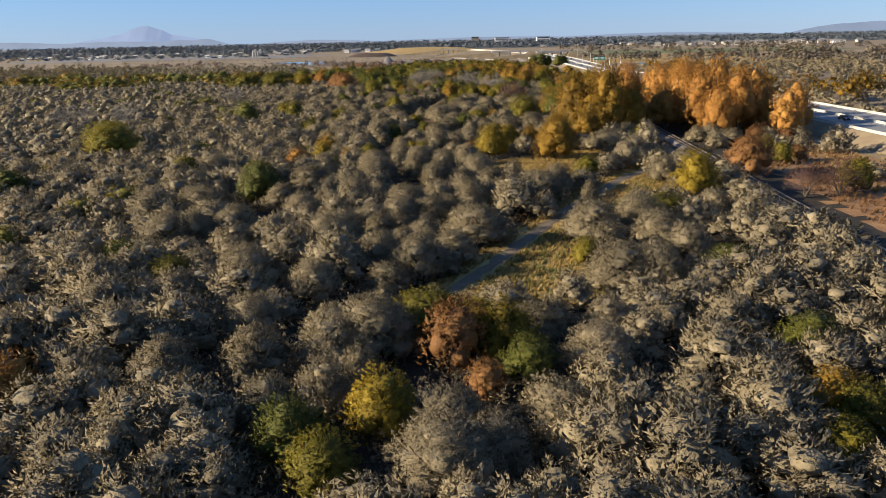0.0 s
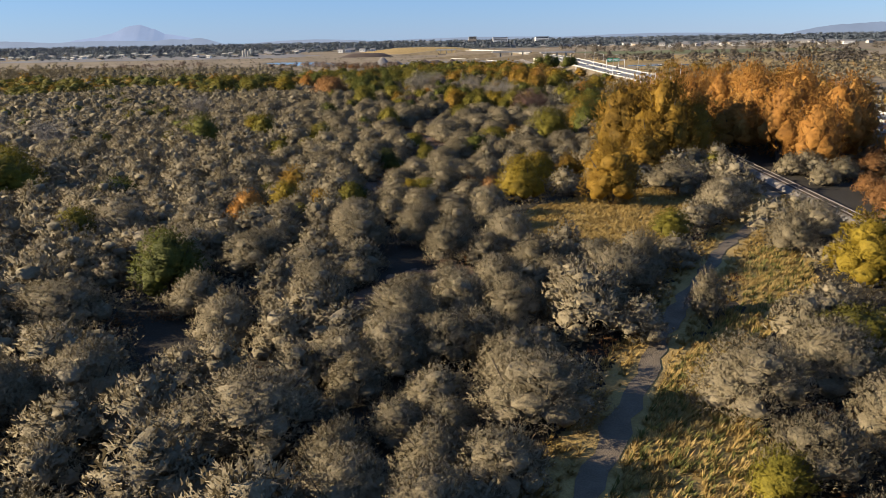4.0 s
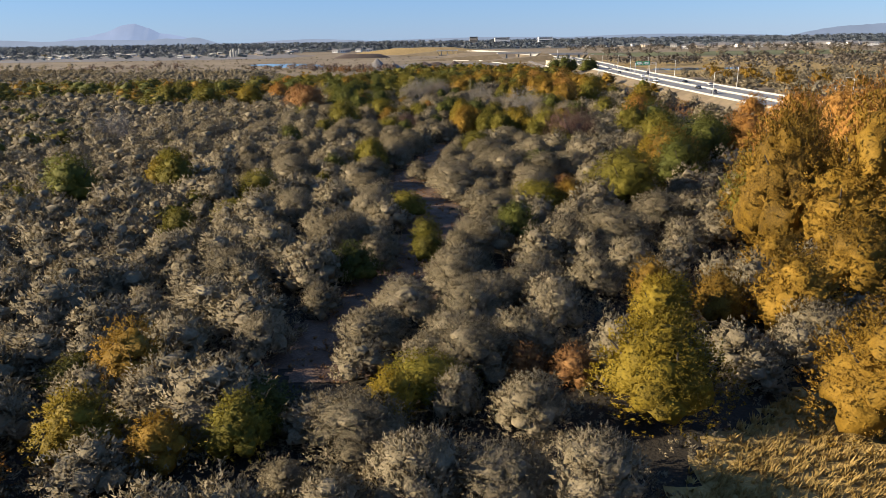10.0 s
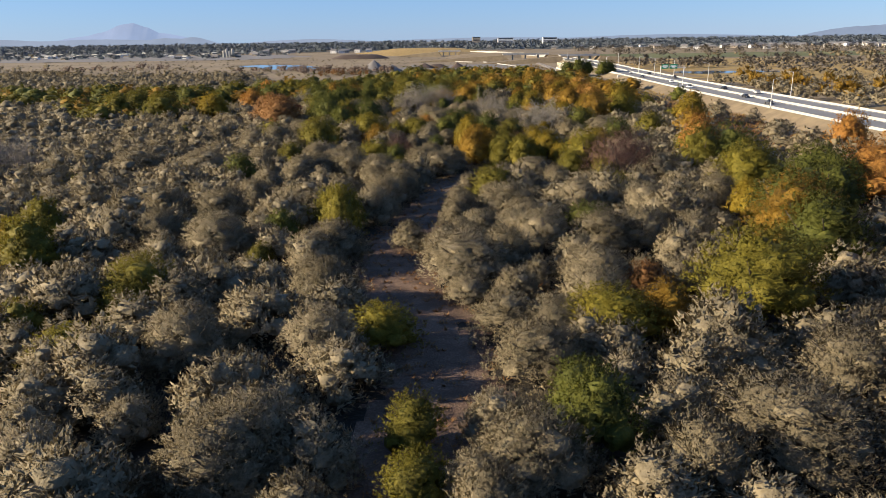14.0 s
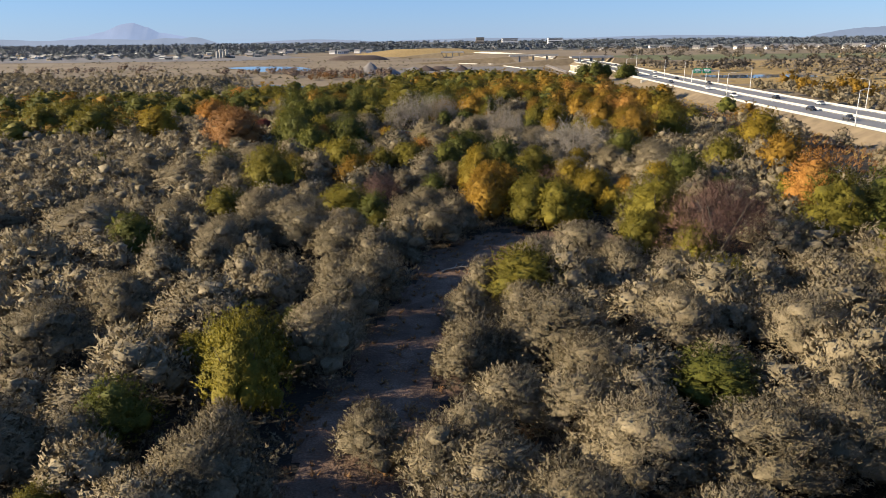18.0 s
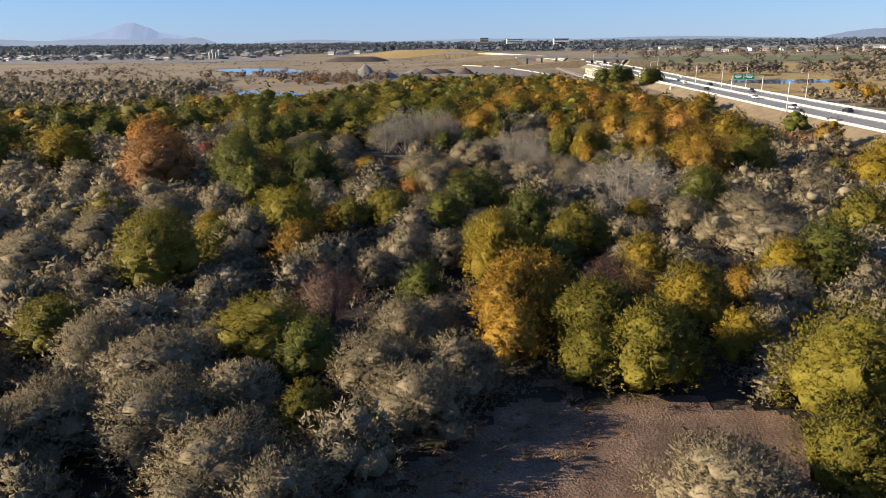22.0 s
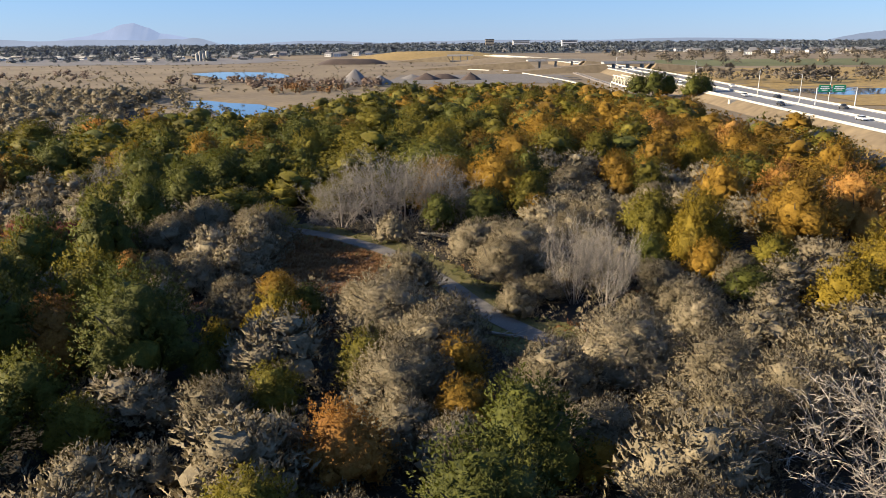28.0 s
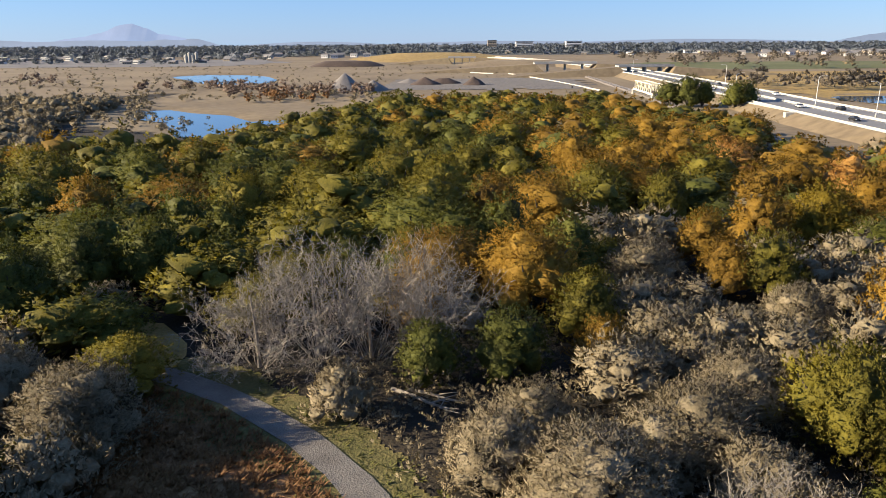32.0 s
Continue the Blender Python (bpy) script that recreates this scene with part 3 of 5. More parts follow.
LABEL = {
    "olive": ("russian_olive", "silvery grey-green russian olive with feathery upright sprays", "tree"),
    "green": ("green_tree", "dense rounded tree with green leaves", "tree"),
    "yg": ("yellow_green_tree", "rounded tree turning from green to yellow", "tree"),
    "yellow": ("yellow_tree", "small tree in bright yellow autumn leaf", "tree"),
    "gold": ("golden_cottonwood", "broad cottonwood in golden autumn leaf", "tree"),
    "orange": ("orange_cottonwood", "broad cottonwood in orange autumn leaf", "tree"),
    "rust": ("rust_tree", "low tree with rust brown autumn leaves", "tree"),
    "red": ("red_shrub", "small shrub with dull red leaves", "shrub"),
    "maroon": ("maroon_tree", "twiggy leafless tree of maroon brown", "tree"),
    "bare": ("bare_tree", "leafless pale grey tree with fine upright branches", "tree"),
}
BANK = {}


def crown_mesh(name, made, mat):
    return tri_mesh(name, made[0], [mat], made[1:3], made[3])


def gather(pieces):
    """Joins crowns into one."""
    tris = np.concatenate([p[0] for p in pieces])
    at, faces = 0, []
    for p in pieces:
        faces.append(p[2] + at)
        at += len(p[1])
    lean = [p[3][:3 * len(p[0])] for p in pieces] + [p[3][3 * len(p[0]):] for p in pieces]
    return tris, np.concatenate([p[1] for p in pieces]), np.concatenate(faces), np.concatenate(lean)


def variants(kind, away, big=False):
    """Meshes of crown and trunk; away: 0 beside the flight, 1 further off, 2 far; big: with the leaves of a tree that is scaled up."""
    if (kind, away, big) not in BANK:
        made = []
        leaves, grow = ((None, 1.0), (7000, 1.2), (3400, 1.6))[away]
        if big:
            leaves, grow = int((leaves or STYLE[kind][0]) * 2.1), grow * 0.68
        for v in range(3 if big else (8, 4, 3)[away] if kind == "olive" else 4 - away):
            rng = np.random.default_rng(100 + v)
            w, h = SIZE[kind]
            made.append((crown_mesh(kind + "_crown", crown_tris(kind, 31 * v + len(kind) + away, leaves, grow, None, 2), LEAF[kind]),
                         tri_mesh(kind + "_trunk", stems_tris(rng, w, h, 4 if kind == "olive" else 3, 0.13 if kind == "olive" else 0.2), [BARK])))
        BANK[kind, away, big] = made
    return BANK[kind, away, big]


def branch_tris(rng, p, d, length, thick, level, out):
    """A bare limb with its side limbs and twigs."""
    n = 4
    pts, rad = [p], [thick]
    for k in range(n):
        d = unit(d + rng.normal(size=3) * 0.2 + UP * 0.05)
        pts.append(pts[-1] + d * length / n)
        rad.append(thick * (1 - 0.75 * (k + 1) / n))
    if level < 2:
        out += tube(pts, rad, 3)
    else:
        w = np.array((rad[0] * 1.5, 0, 0)) if abs(d[0]) < 0.7 else np.array((0, rad[0] * 1.5, 0))
        out.append((pts[0] - w, pts[0] + w, pts[2]))
        out.append((pts[1] - w[::-1], pts[1] + w[::-1], pts[-1]))
    if level < 3:
        for k in range((8, 8, 5)[level]):
            f = rng.uniform(0.2, 1.0)
            i = min(int(f * n), n - 1)
            q = pts[i] + (pts[i + 1] - pts[i]) * (f * n - i)
            e = unit(d + unit(rng.normal(size=3)) * (1.15 if level else 1.05) + UP * 0.06)
            branch_tris(rng, q, e, length * rng.uniform(0.32, 0.55), max(thick * 0.45, 0.016), level + 1, out)


def bare_variants():
    if "bare" not in BANK:
        made = []
        for v in range(4):
            rng = np.random.default_rng(70 + v)
            limbs, trunk = [], []
            for k in range(13):
                a = k * 2.4 + rng.uniform(-0.3, 0.3)
                sp = 1.35 * math.sqrt((k + 0.5) / 13)
                d = unit(np.array((math.cos(a) * sp, math.sin(a) * sp, 1.0)))
                foot = np.array((math.cos(a) * 0.6, math.sin(a) * 0.6, -0.1))
                branch_tris(rng, foot, d, rng.uniform(5.2, 6.6), 0.042, 0, limbs)
            trunk = tube([(0, 0, -0.2), (0.05, 0, 0.7), (0.1, 0.1, 2.2), (0, 0.2, 5.0)], [0.2, 0.16, 0.11, 0.04], 7)
            made.append((tri_mesh("bare_limbs", limbs, [PALE_BARK]), tri_mesh("bare_trunk", trunk, [PALE_BARK])))
        BANK["bare"] = made
    return BANK["bare"]


PLACED = []      # x, y, width, kind
SERIAL = [0]


def plant(kind, x, y, w, h):
    """One tree as a thing, with trunk and crown, scaled to width and height."""
    SERIAL[0] += 1
    rng = np.random.default_rng(SERIAL[0])
    name, label, category = LABEL[kind]
    off = math.hypot(x, max(0, y - 465))
    vs = bare_variants() if kind == "bare" else variants(kind, 0 if off < 48 else 1 if off < 95 else 2, kind not in ("bare", "maroon") and w > 1.3 * SIZE[kind][0])
    cm, tm = vs[int(rng.integers(len(vs)))]
    w0, h0 = (9.0, 9.0) if kind == "bare" else SIZE[kind]
    ob = thing(name, label, category, name + "s")
    ob.matrix_basis = pose(x, y, ground_z(x, y) - 0.05, rng.uniform(-3, 3), rng.uniform(-3, 3), rng.uniform(0, 360)) @ Matrix.Diagonal((w / w0, w / w0 * rng.uniform(0.88, 1.1), h / h0, 1))
    part("trunk", tm, ob)
    part("crown", cm, ob)
    PLACED.append((x, y, w, kind))
    return ob


def place(kind, rows):
    for x, y, w, h in rows:
        wide = 1.26 if kind == "olive" else 1.0 if kind == "bare" else 1.28 if y < 480 else 1.08
        if kind == "olive" and near_line(DIRT, x, y) < 0.6 * w + 1.0:
            wide = 0.8      # kept clear of the track
        plant(kind, x, y, w * wide, h * (1.0 if kind == "olive" or y > 480 else 1.1))


# trees that stand out, as they stand along the flight
place('bare', [(-132.3, 254.6, 13, 13), (-117.1, 261.4, 12.4, 13), (-102.5, 352.2, 12.5, 13), (25.2, 414.9, 13, 13), (12.7, 449.4, 5.2, 11.8), (9.6, 451.7, 5.5, 12.3), (-66.3, 500.2, 7.3, 11.9)])
place('gold', [(-22.4, 182, 3.6, 4.1), (31.6, 186, 8.8, 10.2), (27.2, 208.1, 4.9, 5.7), (44.2, 213.7, 8.2, 9.4), (36.8, 218.2, 6.2, 7.2), (49.3, 228.4, 12, 14), (60, 231.7, 12, 14), (19, 258.9, 4.7, 5.4), (2.3, 358.6, 4.9, 5.7), (3.8, 365.8, 6.9, 8), (28.7, 373.8, 3.7, 4.2), (-22.9, 385.5, 5.5, 6.3), (63.1, 389.7, 8.3, 9.6), (-21.8, 404.2, 3.4, 3.9), (6.1, 418.3, 2.6, 3), (-2.6, 424.4, 3.8, 4.3), (-2.7, 431.2, 3.8, 4.4), (46.7, 443.9, 10.1, 10), (-22.2, 446.4, 4, 4.6), (-23.2, 451.4, 3.2, 3.6), (26.4, 459.3, 4.3, 5), (42.3, 472.1, 9.9, 10), (8.4, 484.5, 4.9, 5.6), (39.3, 491.5, 8.6, 9.9)])
place('gold', [(3.1, 499.1, 12, 10), (26.1, 504.3, 6.3, 7.3), (66.2, 509.7, 9.4, 10), (26.5, 515.8, 6.5, 7.4), (36, 520.4, 8.2, 9.5), (-56.9, 523.6, 9.5, 10), (7.5, 527, 12, 10), (1.3, 529.9, 9.9, 10), (56.1, 531.9, 9.1, 10), (43.1, 538.5, 8.6, 9.9), (50.3, 545.5, 12, 10), (25.9, 561.7, 12, 10), (37.9, 566.9, 12, 10), (17.7, 570.5, 12, 10), (51.4, 587.8, 12, 10), (43.3, 611.1, 12, 10), (71, 616.9, 12, 10)])
place('green', [(-33.5, 138, 6.9, 7.9), (8, 237.2, 5.6, 6.5), (-72.7, 267.7, 8.2, 9.4), (43.9, 277.7, 8.9, 10), (49.5, 296.8, 10.1, 10), (57.6, 302.6, 9, 10), (-18.8, 312, 2.8, 3.2), (-25.2, 316.7, 2.5, 2.9), (63.1, 316.8, 10.7, 10), (-46.9, 339.4, 5.4, 6.2), (56, 340.6, 10.1, 10), (-15.4, 354.9, 4.6, 5.3), (-6.3, 371.2, 4.6, 5.3), (40.7, 379.2, 6.8, 7.9), (7.5, 399.4, 6.7, 7.7), (-4.5, 404, 5.6, 6.4), (-1.2, 410.1, 6.4, 7.4), (-37.7, 417.9, 7.4, 8.5), (1.8, 418.4, 6.3, 7.2), (-35.6, 424.8, 5.1, 5.8), (-44, 431.5, 8.5, 9.8), (-30, 432.4, 8.3, 9.5), (-35.3, 435.2, 5.6, 6.4), (-47.6, 440, 8.3, 9.6)])
place('green', [(-19, 446.8, 3.2, 3.7), (-6.4, 482.6, 5.2, 6), (0.3, 483.9, 6.1, 7), (-100.5, 499.1, 10.5, 10), (-58.9, 500.4, 11, 10), (-45.5, 501.4, 7.5, 8.6), (-39, 504.1, 8.4, 9.6), (8.3, 507.6, 7.9, 9.1), (-118.7, 508.7, 12, 10), (2.1, 515.2, 7.9, 9.1), (-34.6, 516.3, 7.4, 8.5), (-84.3, 516.5, 10.2, 10), (-40.1, 517.3, 8.2, 9.4), (-65.3, 525.2, 8.9, 10), (-17.7, 534.9, 9.6, 10), (-41.8, 543.5, 11.3, 10), (-33.8, 544.1, 12, 10), (-58.5, 547.9, 11.7, 10), (-99.5, 560, 12, 10), (-65.3, 560.7, 12, 10), (1.8, 577.4, 12, 10), (-5.2, 590.1, 12, 10)])
place('maroon', [(73.3, 136.2, 6.6, 6.2), (80.1, 136.7, 6.6, 6.2), (32.2, 336.9, 11.5, 10), (37.1, 352.6, 7.3, 6.9), (-15.8, 367.9, 6.3, 6), (14.4, 371.9, 6.1, 5.8)])
place('olive', [(-12.5, 83.4, 6.2, 5.9), (30.9, 85.4, 6.4, 6.1), (26.5, 86.3, 8.1, 6.6), (-22.1, 88.4, 7.7, 6.6), (-5.2, 93.6, 6.5, 6.2), (38.5, 98.3, 6, 5.7), (27.2, 98.6, 6, 5.7), (35.9, 102.4, 7.9, 6.6), (-18.2, 102.8, 5.4, 5.1), (-14.1, 104.4, 9.8, 6.6), (1.1, 105.2, 3.9, 3.7), (-39.7, 105.5, 8.4, 6.6), (-36.1, 107.2, 6.9, 6.5), (8.5, 107.4, 8.5, 6.6), (27, 108.9, 8.6, 6.6), (-30.3, 109.7, 7.1, 6.6), (35.6, 112.9, 7.9, 6.6), (51, 123.4, 5.5, 5.2), (-49.4, 123.5, 8.4, 6.6), (-22.7, 123.8, 5.7, 5.5), (-3.6, 124.7, 7.7, 6.6), (-41.2, 127.3, 8.7, 6.6), (8.4, 127.6, 6.5, 6.2), (2.4, 129.5, 6.3, 6)])
place('olive', [(30.5, 130.6, 5.9, 5.7), (-27.9, 132.2, 5.8, 5.5), (-14.1, 132.9, 6.8, 6.4), (22.3, 138.6, 8, 6.6), (14.5, 140.6, 4.6, 4.3), (-10.6, 141.7, 4.2, 4), (26.3, 144, 6.9, 6.5), (12.8, 145.4, 6, 5.7), (20.7, 146.3, 5, 4.7), (-25.6, 147.9, 8.5, 6.6), (6.2, 150.8, 5.3, 5), (1.5, 152.5, 6.6, 6.3), (50.8, 153.8, 6.4, 6.1), (-12.2, 156.1, 8.1, 6.6), (10.4, 156.9, 6.9, 6.6), (56.7, 159, 7.6, 6.6), (-3.6, 160.7, 6.8, 6.5), (-51, 163.7, 9, 6.6), (2.6, 164.1, 5.6, 5.3), (-13.9, 164.8, 7.6, 6.6), (-26, 167.6, 6, 5.7), (-2.7, 167.9, 5.2, 5), (46.6, 171.4, 9.5, 6.6), (7.9, 177.4, 6.1, 5.8)])
place('olive', [(-3.9, 177.6, 6.2, 5.9), (-12.9, 178.8, 2.9, 2.8), (50, 179.5, 7.8, 6.6), (45.7, 194.1, 10, 6.6), (-20, 200.4, 5.2, 5), (34.3, 201.5, 5.9, 5.6), (9.3, 206.2, 6, 5.7), (0.7, 206.9, 6.9, 6.6), (-16.2, 211.4, 4, 3.8), (15.7, 217.7, 6, 5.7), (-27.5, 219.4, 6.8, 6.5), (21.6, 225.2, 5.4, 5.2), (-11.8, 227.7, 4.9, 4.7), (14.5, 233.1, 6.2, 5.9), (-31.3, 233.1, 5.8, 5.5), (-17.6, 233.3, 8.7, 6.6), (31.3, 233.3, 5.7, 5.5), (-12.1, 234.3, 5.4, 5.1), (22.5, 237, 10.1, 6.6), (-27.3, 239.4, 4.3, 4.1), (1, 239.6, 4.8, 4.5), (31, 246, 8.6, 6.6), (5.6, 249.3, 6.6, 6.3), (-27.4, 252.4, 7.6, 6.6)])
place('olive', [(12.9, 263.5, 6.9, 6.6), (20.3, 264.2, 4.2, 4), (-16.6, 266.9, 7.5, 6.6), (4.9, 267.5, 4.9, 4.7), (14.4, 271.4, 7.3, 6.6), (24.6, 272.2, 4.5, 4.3), (-0.6, 276.8, 10.5, 6.6), (21.7, 278.2, 2.8, 2.6), (13.7, 279.5, 5.6, 5.4), (-20.5, 280.3, 6.2, 5.9), (4.9, 280.6, 6.7, 6.4), (-40.9, 281.8, 5, 4.7), (33.5, 283.3, 5, 4.7), (18.3, 287.3, 8.4, 6.6), (-35.5, 287.8, 8.6, 6.6), (10, 287.9, 8, 6.6), (31.3, 288.1, 6.4, 6.1), (24.2, 288.9, 7, 6.6), (-29.2, 289.2, 5, 4.7), (-8.4, 290.9, 4.5, 4.3), (-19.7, 291, 4.5, 4.3), (-45.7, 293, 7, 6.6), (2, 295.9, 5.4, 5.1), (-40.5, 305.4, 8.7, 6.6)])
place('olive', [(-50.1, 305.5, 7.4, 6.6), (29.6, 307.1, 8.1, 6.6), (4, 307.3, 5.5, 5.2), (7.4, 307.7, 9.5, 6.6), (18.7, 309.2, 6.9, 6.6), (43.2, 313.2, 7.2, 6.6), (-13.9, 314.3, 7.4, 6.6), (-37.6, 315.9, 6.8, 6.4), (-16.3, 324.1, 5.7, 5.4), (17.9, 325.4, 5, 4.8), (47.8, 325.9, 6.5, 6.2), (14, 327.7, 4.5, 4.3), (-12.1, 328, 5.7, 5.4), (23.8, 328.7, 5, 4.7), (-25.7, 328.7, 4.7, 4.5), (7.3, 329.8, 6.3, 6), (17.9, 331.1, 5.6, 5.3), (-33.8, 331.9, 5.4, 5.2), (-13.4, 334.9, 6.1, 5.8), (13.7, 336.4, 7.5, 6.6), (-8.5, 337.1, 2.7, 2.6), (-17.6, 337.7, 9.1, 6.6), (-34.4, 338.9, 7, 6.6), (-31.7, 343.5, 8, 6.6)])
place('olive', [(-24.1, 343.7, 9, 6.6), (-58.2, 348.9, 11, 6.6), (-19.5, 349.2, 5.5, 5.2), (-73.7, 349.4, 11.1, 6.6), (-8.8, 352, 6.8, 6.4), (-27.6, 352, 9.2, 6.6), (-45.4, 352.1, 6.9, 6.5), (-2.6, 352.6, 6.2, 5.9), (-33.9, 355, 7.1, 6.6), (31.3, 369.7, 6.2, 5.9), (-12.7, 379.5, 5.4, 5.2), (-9.2, 380.1, 4.9, 4.7), (-14.8, 381.1, 2.7, 2.6), (-29.8, 382.3, 5.6, 5.3), (-55.9, 383, 8.9, 6.6), (18.2, 384.2, 4.8, 4.6), (39.6, 390.7, 11, 6.6), (-8.8, 391.4, 5.6, 5.3), (22.4, 392.7, 5.6, 5.3), (3.8, 392.9, 5.2, 4.9), (-12.4, 393, 2.9, 2.7), (-52.4, 393.7, 8.9, 6.6), (-69.9, 397.6, 9.2, 6.6), (34, 397.9, 5, 4.8)])
place('olive', [(-40, 402.4, 5.5, 5.3), (20.4, 404, 4.4, 4.2), (-47.3, 404.8, 9.7, 6.6), (32.2, 404.9, 6.1, 5.8), (18.9, 404.9, 6.2, 5.8), (42.2, 405.6, 12, 6.6), (13.9, 409.9, 4.8, 4.6), (-55, 417, 6.7, 6.3), (59.1, 418.7, 9.1, 6.6), (16.1, 421, 6.8, 6.5), (-20.7, 423, 5.7, 5.4), (22, 425.4, 7.1, 6.6), (18, 429.7, 8.1, 6.6), (11.4, 433, 9.4, 6.6), (20, 441.5, 5.6, 5.3), (-10, 443.3, 9.4, 6.6), (14.9, 444.4, 4.1, 3.9), (-24.9, 444.6, 4.6, 4.4), (-14.2, 447.2, 4.4, 4.2), (-27.3, 447.4, 4.9, 4.6), (20.7, 447.6, 5.5, 5.2), (3.1, 448.6, 4.1, 3.9), (-6.8, 449.7, 2.5, 2.4), (20.3, 453.4, 4.8, 4.6)])
place('olive', [(-8.9, 454.4, 6.3, 6), (-38.2, 454.7, 5.6, 5.3), (-33.8, 455.2, 5.1, 4.9), (2.2, 457.5, 6.6, 6.3), (29.4, 457.7, 4.7, 4.5), (4.3, 464.3, 8.4, 6.6), (-41.6, 467.5, 7.8, 6.6), (-1.4, 468.6, 6.1, 5.8), (-47.6, 468.6, 5.7, 5.4), (12.4, 471.1, 8, 6.6), (-31, 472.7, 8.9, 6.6), (17.2, 476.5, 6.8, 6.4), (-40.3, 476.9, 7.6, 6.6), (28.5, 492.8, 6.6, 6.3), (-40.6, 496.1, 4.7, 4.5), (16.8, 505.4, 8.3, 6.6)])
place('orange', [(-34.5, 56.6, 4, 4.7), (-34.5, 170.3, 3.8, 4.4), (-34.4, 177.1, 4.3, 4.9), (88.4, 231.8, 12, 14), (75.2, 240, 12, 14), (93.4, 257.2, 12, 14), (72.4, 317.3, 12, 10), (56.5, 362.2, 8.3, 9.6), (-10.6, 417.9, 4.8, 5.5), (-37.9, 433.5, 5.9, 6.8), (-19.5, 443.5, 2.6, 3), (-73, 471.8, 6.5, 7.5), (51.6, 475.3, 8.7, 10), (-83.8, 482, 9.3, 10), (50.1, 494.3, 7.4, 8.5), (-88.1, 499.7, 7.6, 8.8), (58.8, 543.9, 11, 10), (-94.4, 554.5, 9.9, 10), (47, 564.8, 11.9, 10)])
place('red', [(-56.3, 468.3, 4.6, 4.4), (-63.4, 470.9, 4.7, 4.5)])
place('rust', [(71.7, 159.7, 8.9, 8.4), (9.2, 194.4, 3.6, 3.5), (5.1, 195.3, 3.7, 3.5), (-60, 433.1, 12, 10), (-65.5, 445.6, 12, 10), (56.5, 455, 7.5, 7.1)])
place('yellow', [(52.6, 138.7, 7.2, 8.3), (-29, 183.2, 4.7, 5.4), (-6.1, 188.2, 3.9, 4.5), (15.3, 188.7, 7.2, 8.3), (20.1, 205.2, 5.5, 6.3), (-62.8, 284, 5.3, 6.1), (45.3, 304, 5.8, 6.7), (22.9, 358.4, 4.5, 5.1), (20.9, 365.9, 6, 6.9), (19.3, 378.3, 5.7, 6.5), (35.8, 378.9, 5, 5.8), (2, 379.2, 6.6, 8.4), (16.2, 393.6, 3.8, 4.4), (-37.6, 395.8, 4.5, 5.2), (25, 406.4, 3.9, 4.4), (40.8, 423.5, 5.6, 6.4), (76.3, 431.4, 8.1, 9.4), (-25.7, 438, 2.6, 3), (-20.5, 439.6, 4.5, 5.1), (36.6, 445.8, 5.7, 6.6), (-51.2, 452.3, 7, 8.1), (47.5, 455.8, 7.5, 8.6), (-90.6, 456.2, 10.5, 10), (27.6, 465.6, 5.3, 6.1)])
place('yellow', [(28.9, 470.1, 7.3, 8.4), (62.3, 472, 10.1, 10), (45.4, 523.1, 8.4, 9.7)])
place('yg', [(84.7, 140.3, 5.6, 6.4), (-57.1, 161.5, 5.2, 6), (-24.6, 172.6, 3.1, 3.6), (-17.1, 183.5, 4.2, 4.8), (-88.1, 192.4, 12, 10), (-4.5, 230.9, 3.7, 4.3), (-5.2, 238.1, 3.8, 4.3), (-44, 238.8, 3.2, 3.7), (46, 242.8, 8.6, 13.1), (-44.6, 245.8, 4, 4.6), (30.1, 262.6, 10.4, 10), (-57.6, 279.7, 6.3, 7.2), (-28.1, 281.9, 3, 3.4), (-20.3, 303, 5.5, 6.4), (-27.2, 306.8, 2.6, 3), (53.1, 323, 10.4, 10), (28.4, 334.5, 4.7, 5.4), (22.8, 339.2, 5.5, 6.4), (50.1, 341.4, 8.4, 9.6), (-14.1, 346.3, 3.7, 4.2), (26.9, 348.2, 7.9, 9.1), (13.8, 354.2, 6.3, 7.3), (8.9, 355.2, 4.6, 5.3), (10.4, 360.6, 6.3, 7.3)])
place('yg', [(-37.5, 377.2, 8.3, 9.6), (5.3, 383.6, 4.4, 5.1), (9.4, 388, 3.5, 4), (11.9, 391.6, 4.6, 5.3), (0.5, 392.4, 4.7, 5.4), (53.9, 395.8, 7.1, 8.1), (-33.4, 402.6, 4.4, 5.1), (-11.9, 403.7, 5.3, 6.1), (-29, 404.7, 5.1, 5.9), (-19, 405.2, 4.6, 5.3), (-14.5, 410.2, 4.9, 5.6), (-33.1, 410.9, 4.9, 5.6), (-17.3, 425.8, 3.9, 4.5), (-10.7, 431.3, 4.3, 4.9), (-24.6, 431.8, 2.9, 3.3), (-38.9, 442.3, 7.3, 8.4), (57.2, 447.7, 8.6, 9.9), (-108.7, 451.9, 11.6, 10), (-128.3, 461.1, 9.7, 10), (-115.8, 471.7, 10.2, 10), (22.7, 473.2, 6.5, 7.4), (-128.2, 478.6, 10.5, 10), (8.3, 491.5, 6.5, 7.4), (30.3, 503.3, 6.8, 7.9)])
